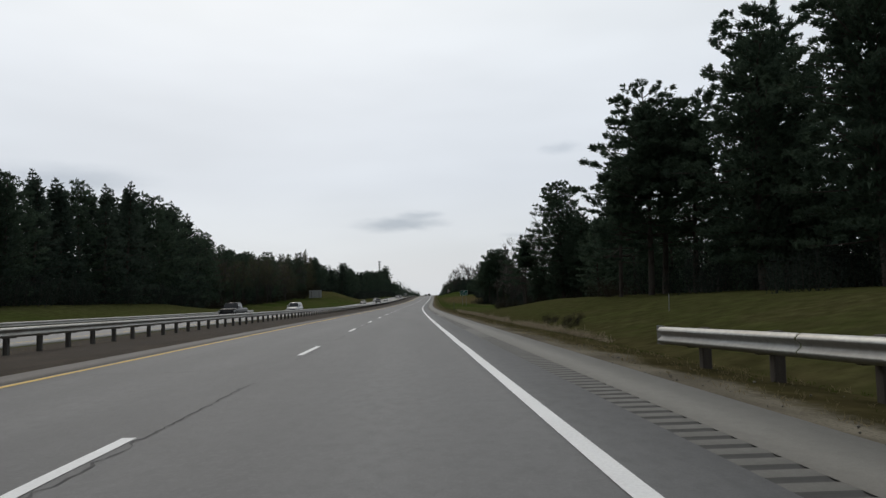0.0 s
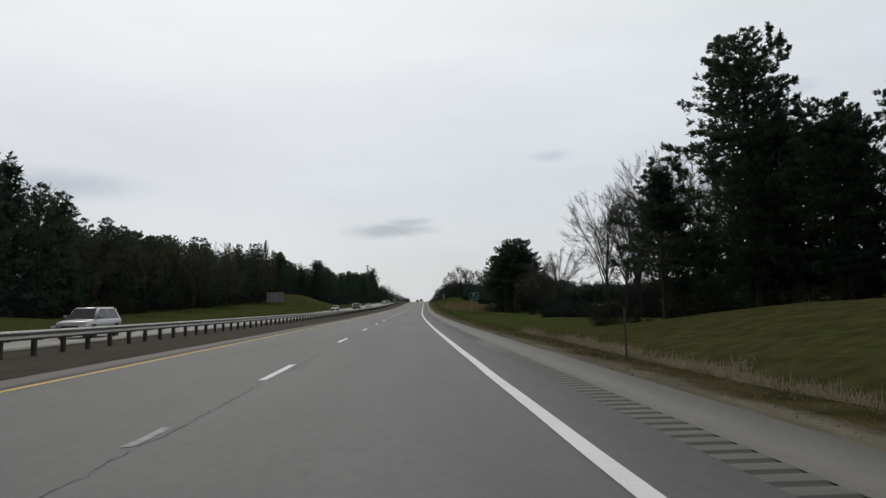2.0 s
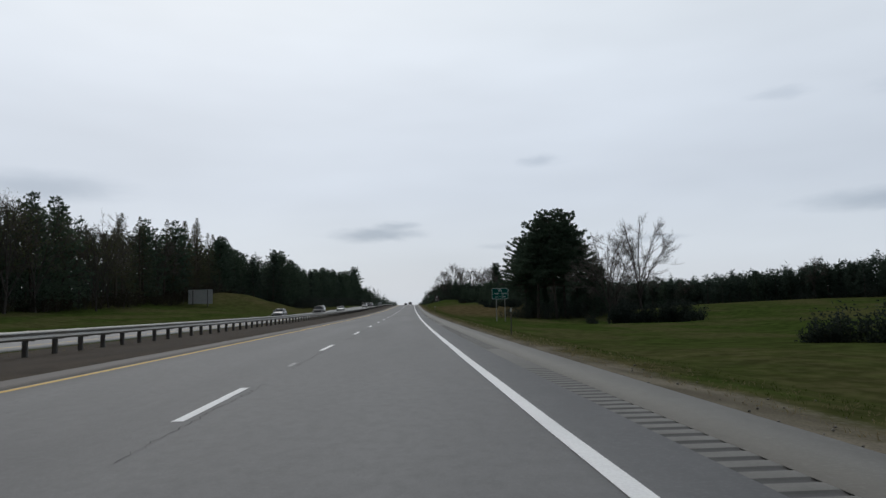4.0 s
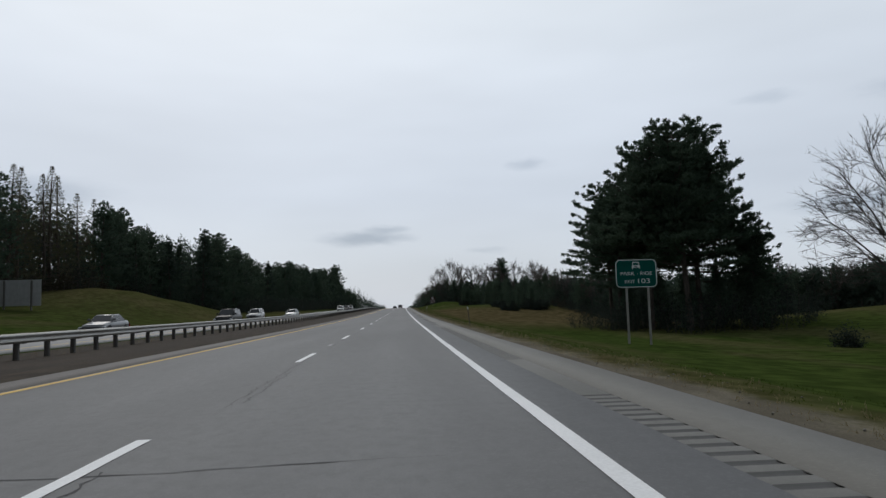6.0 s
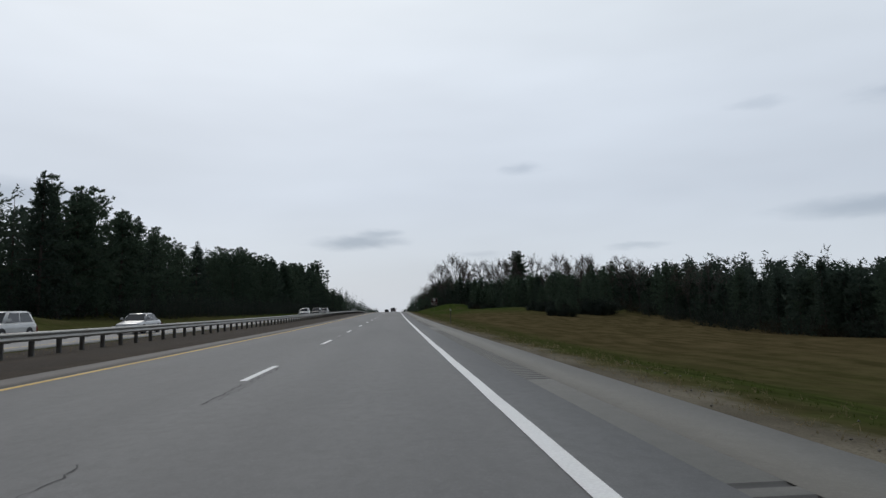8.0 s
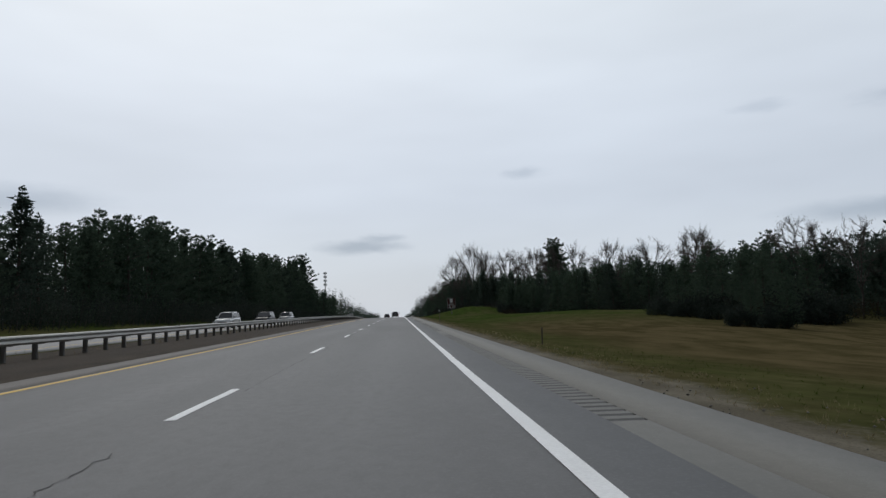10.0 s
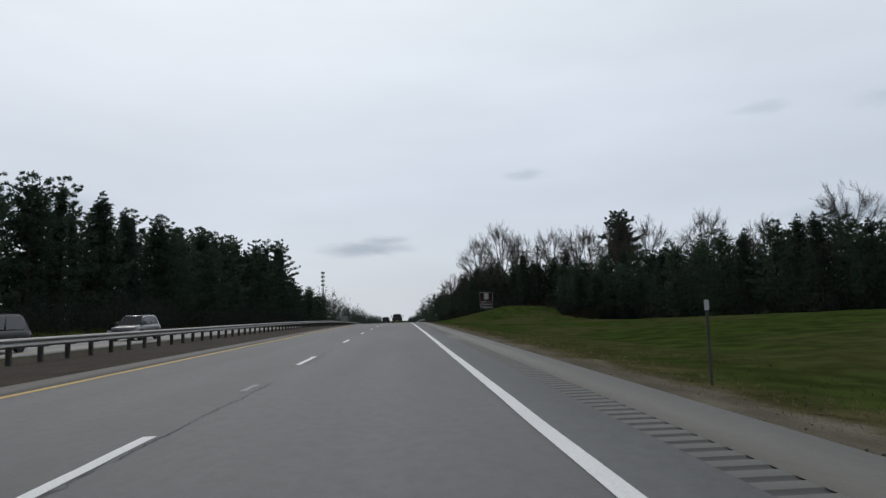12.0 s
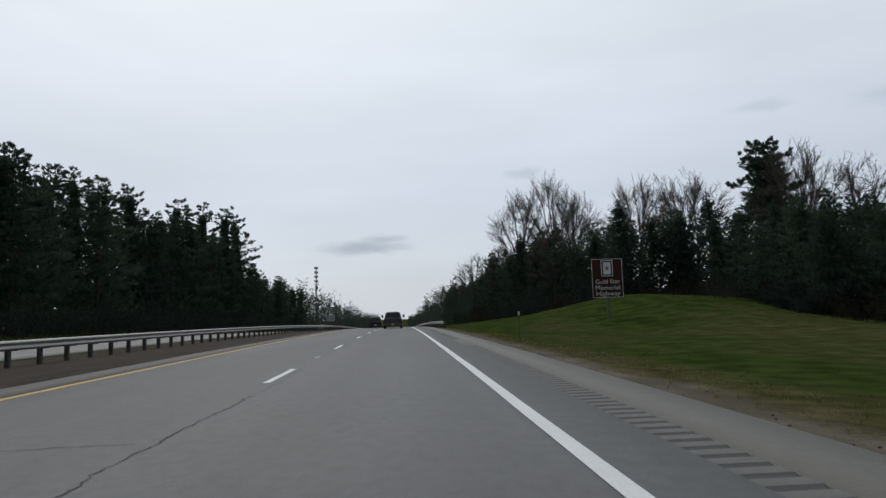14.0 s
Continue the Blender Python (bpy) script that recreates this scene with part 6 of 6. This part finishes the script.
            part("rim", rod(bmesh.new(), (s * (w - 0.02), wy, wheel_r), (s * (w + 0.022), wy, wheel_r), wheel_r * 0.64, 14, wheel_r * 0.5), M_RIM, wheel)
            part("arch", rod(bmesh.new(), (s * (w - 0.06), wy, wheel_r * 1.02), (s * (w + 0.002), wy, wheel_r * 1.02), wheel_r * 1.14, 22), M_TRIM, v, "black wheel arch")
    f = deck[0][0]
    part("grille", box(bmesh.new(), -w * 0.5, w * 0.5, f - 0.035, f + 0.05, deck[0][1] - 0.34, deck[0][1] - 0.12, 0.02), M_TRIM, v, "black grille")
    part("front_bumper", box(bmesh.new(), -w * 0.95, w * 0.95, f - 0.07, f + 0.1, zb + 0.02, zb + 0.24, 0.04), M_TRIM, v)
    r = deck[-1][0]
    part("rear_bumper", box(bmesh.new(), -w * 0.95, w * 0.95, r - 0.08, r + 0.09, zb + 0.04, zb + 0.26, 0.04), M_POSTSTEEL if bed else M_TRIM, v, "dull steel rear bumper" if bed else "")
    part("number_plate", box(bmesh.new(), -0.15, 0.15, r + 0.091, r + 0.1, zb + 0.08, zb + 0.23), M_PLATE, v, "plain number plate")
    if bed:
        y0, y1, z0 = bed
        part("load_bed", box(bmesh.new(), -w * 0.8, w * 0.8, y0, y1, z0, z0 + 0.014), M_TRIM, v, "black load bed cover")
        part("tailgate", box(bmesh.new(), -w * 0.88, w * 0.88, r + 0.002, r + 0.03, zb + 0.34, z0 - 0.03, 0.01), mat, v)
    tagged(v, label, category)
    return v


def sedan(mat, label):
    return vehicle("car", mat, 4.6, 1.8, 1.45, [(-2.3, 0.68, 0.80), (-2.12, 0.76, 0.93), (-1.0, 0.93, 1.0), (1.5, 0.98, 1.0), (2.1, 0.96, 0.94), (2.3, 0.84, 0.84)], (-1.1, -0.35, 0.9, 1.75), 0.93, 0.32, label=label)


def suv(mat, label):
    return vehicle("car", mat, 4.6, 1.85, 1.72, [(-2.3, 0.82, 0.82), (-2.1, 0.95, 0.94), (-1.05, 1.06, 1.0), (1.9, 1.12, 1.0), (2.2, 1.08, 0.96), (2.3, 0.95, 0.88)], (-1.2, -0.45, 1.75, 2.22), 1.05, 0.36, label=label)


def minivan(mat, label):
    return vehicle("car", mat, 5.0, 1.95, 1.76, [(-2.5, 0.78, 0.80), (-2.25, 0.92, 0.94), (-1.5, 1.02, 1.0), (2.1, 1.08, 1.0), (2.45, 1.04, 0.96), (2.5, 0.95, 0.92)], (-1.75, -0.7, 2.1, 2.45), 1.02, 0.34, label=label)


def pickup(mat, label, mirrors=0.0):
    return vehicle("pickup_truck", mat, 5.8, 2.05, 1.86, [(-2.9, 1.0, 0.86), (-2.75, 1.10, 0.97), (-1.6, 1.16, 1.0), (2.75, 1.18, 1.0), (2.9, 1.16, 0.97)], (-1.6, -0.95, 0.55, 0.95), 1.14, 0.40, bed=(1.0, 2.82, 1.185), label=label, category="pickup truck", mirrors=mirrors)


P_WHITE, P_SILVER, P_DARK, P_GREY, P_BLACK = paint("white_paint", (0.62, 0.63, 0.63), 0.0), paint("silver_paint", (0.40, 0.41, 0.42), 0.5), paint("dark_paint", (0.016, 0.017, 0.019), 0.0, 0.12, 0.42, 0.25), paint("grey_paint", (0.15, 0.155, 0.16), 0.4), paint("charcoal_paint", (0.050, 0.047, 0.048), 0.2, 0.4, 0.35, 0.4)


def park(v, u, y, dz, away):
    v.matrix_basis = Matrix.Translation(place(u, y, dz)) @ pose(0, 0, 0, math.degrees(math.atan(grade(y))) * (1 if away else 1), 0, (180 if away else 0) - math.degrees(heading(y)))


ROAD_TOP, OPP_TOP = 0.0, -0.10
park(pickup(P_BLACK, "dark grey pickup truck with towing mirrors, seen from behind", 0.18), -0.95, 531.0, ROAD_TOP, True)
park(suv(P_DARK, "dark sport utility car further up the road"), -3.9, 560.0, ROAD_TOP, True)
park(pickup(P_DARK, "black pickup truck on the oncoming carriageway"), -22.2, 84.0, OPP_TOP, False)
park(suv(P_SILVER, "silver sport utility car on the oncoming carriageway"), -18.4, 104.4, OPP_TOP, False)
park(sedan(P_GREY, "grey sedan on the oncoming carriageway"), -22.2, 247.0, OPP_TOP, False)
park(suv(P_DARK, "black sport utility car on the oncoming carriageway"), -18.4, 268.0, OPP_TOP, False)
park(suv(P_WHITE, "white sport utility car following on the oncoming carriageway"), -22.2, 299.5, OPP_TOP, False)
park(sedan(P_SILVER, "silver car on the oncoming carriageway"), -18.4, 310.0, OPP_TOP, False)
park(suv(P_WHITE, "white sport utility car on the oncoming carriageway"), -18.4, 399.3, OPP_TOP, False)
park(minivan(P_DARK, "dark minivan on the oncoming carriageway"), -18.4, 420.0, OPP_TOP, False)
park(suv(P_GREY, "grey sport utility car beyond the guard rail"), -18.4, 437.5, OPP_TOP, False)
park(sedan(P_WHITE, "white car far off on the oncoming carriageway"), -18.4, 615.0, OPP_TOP, False)
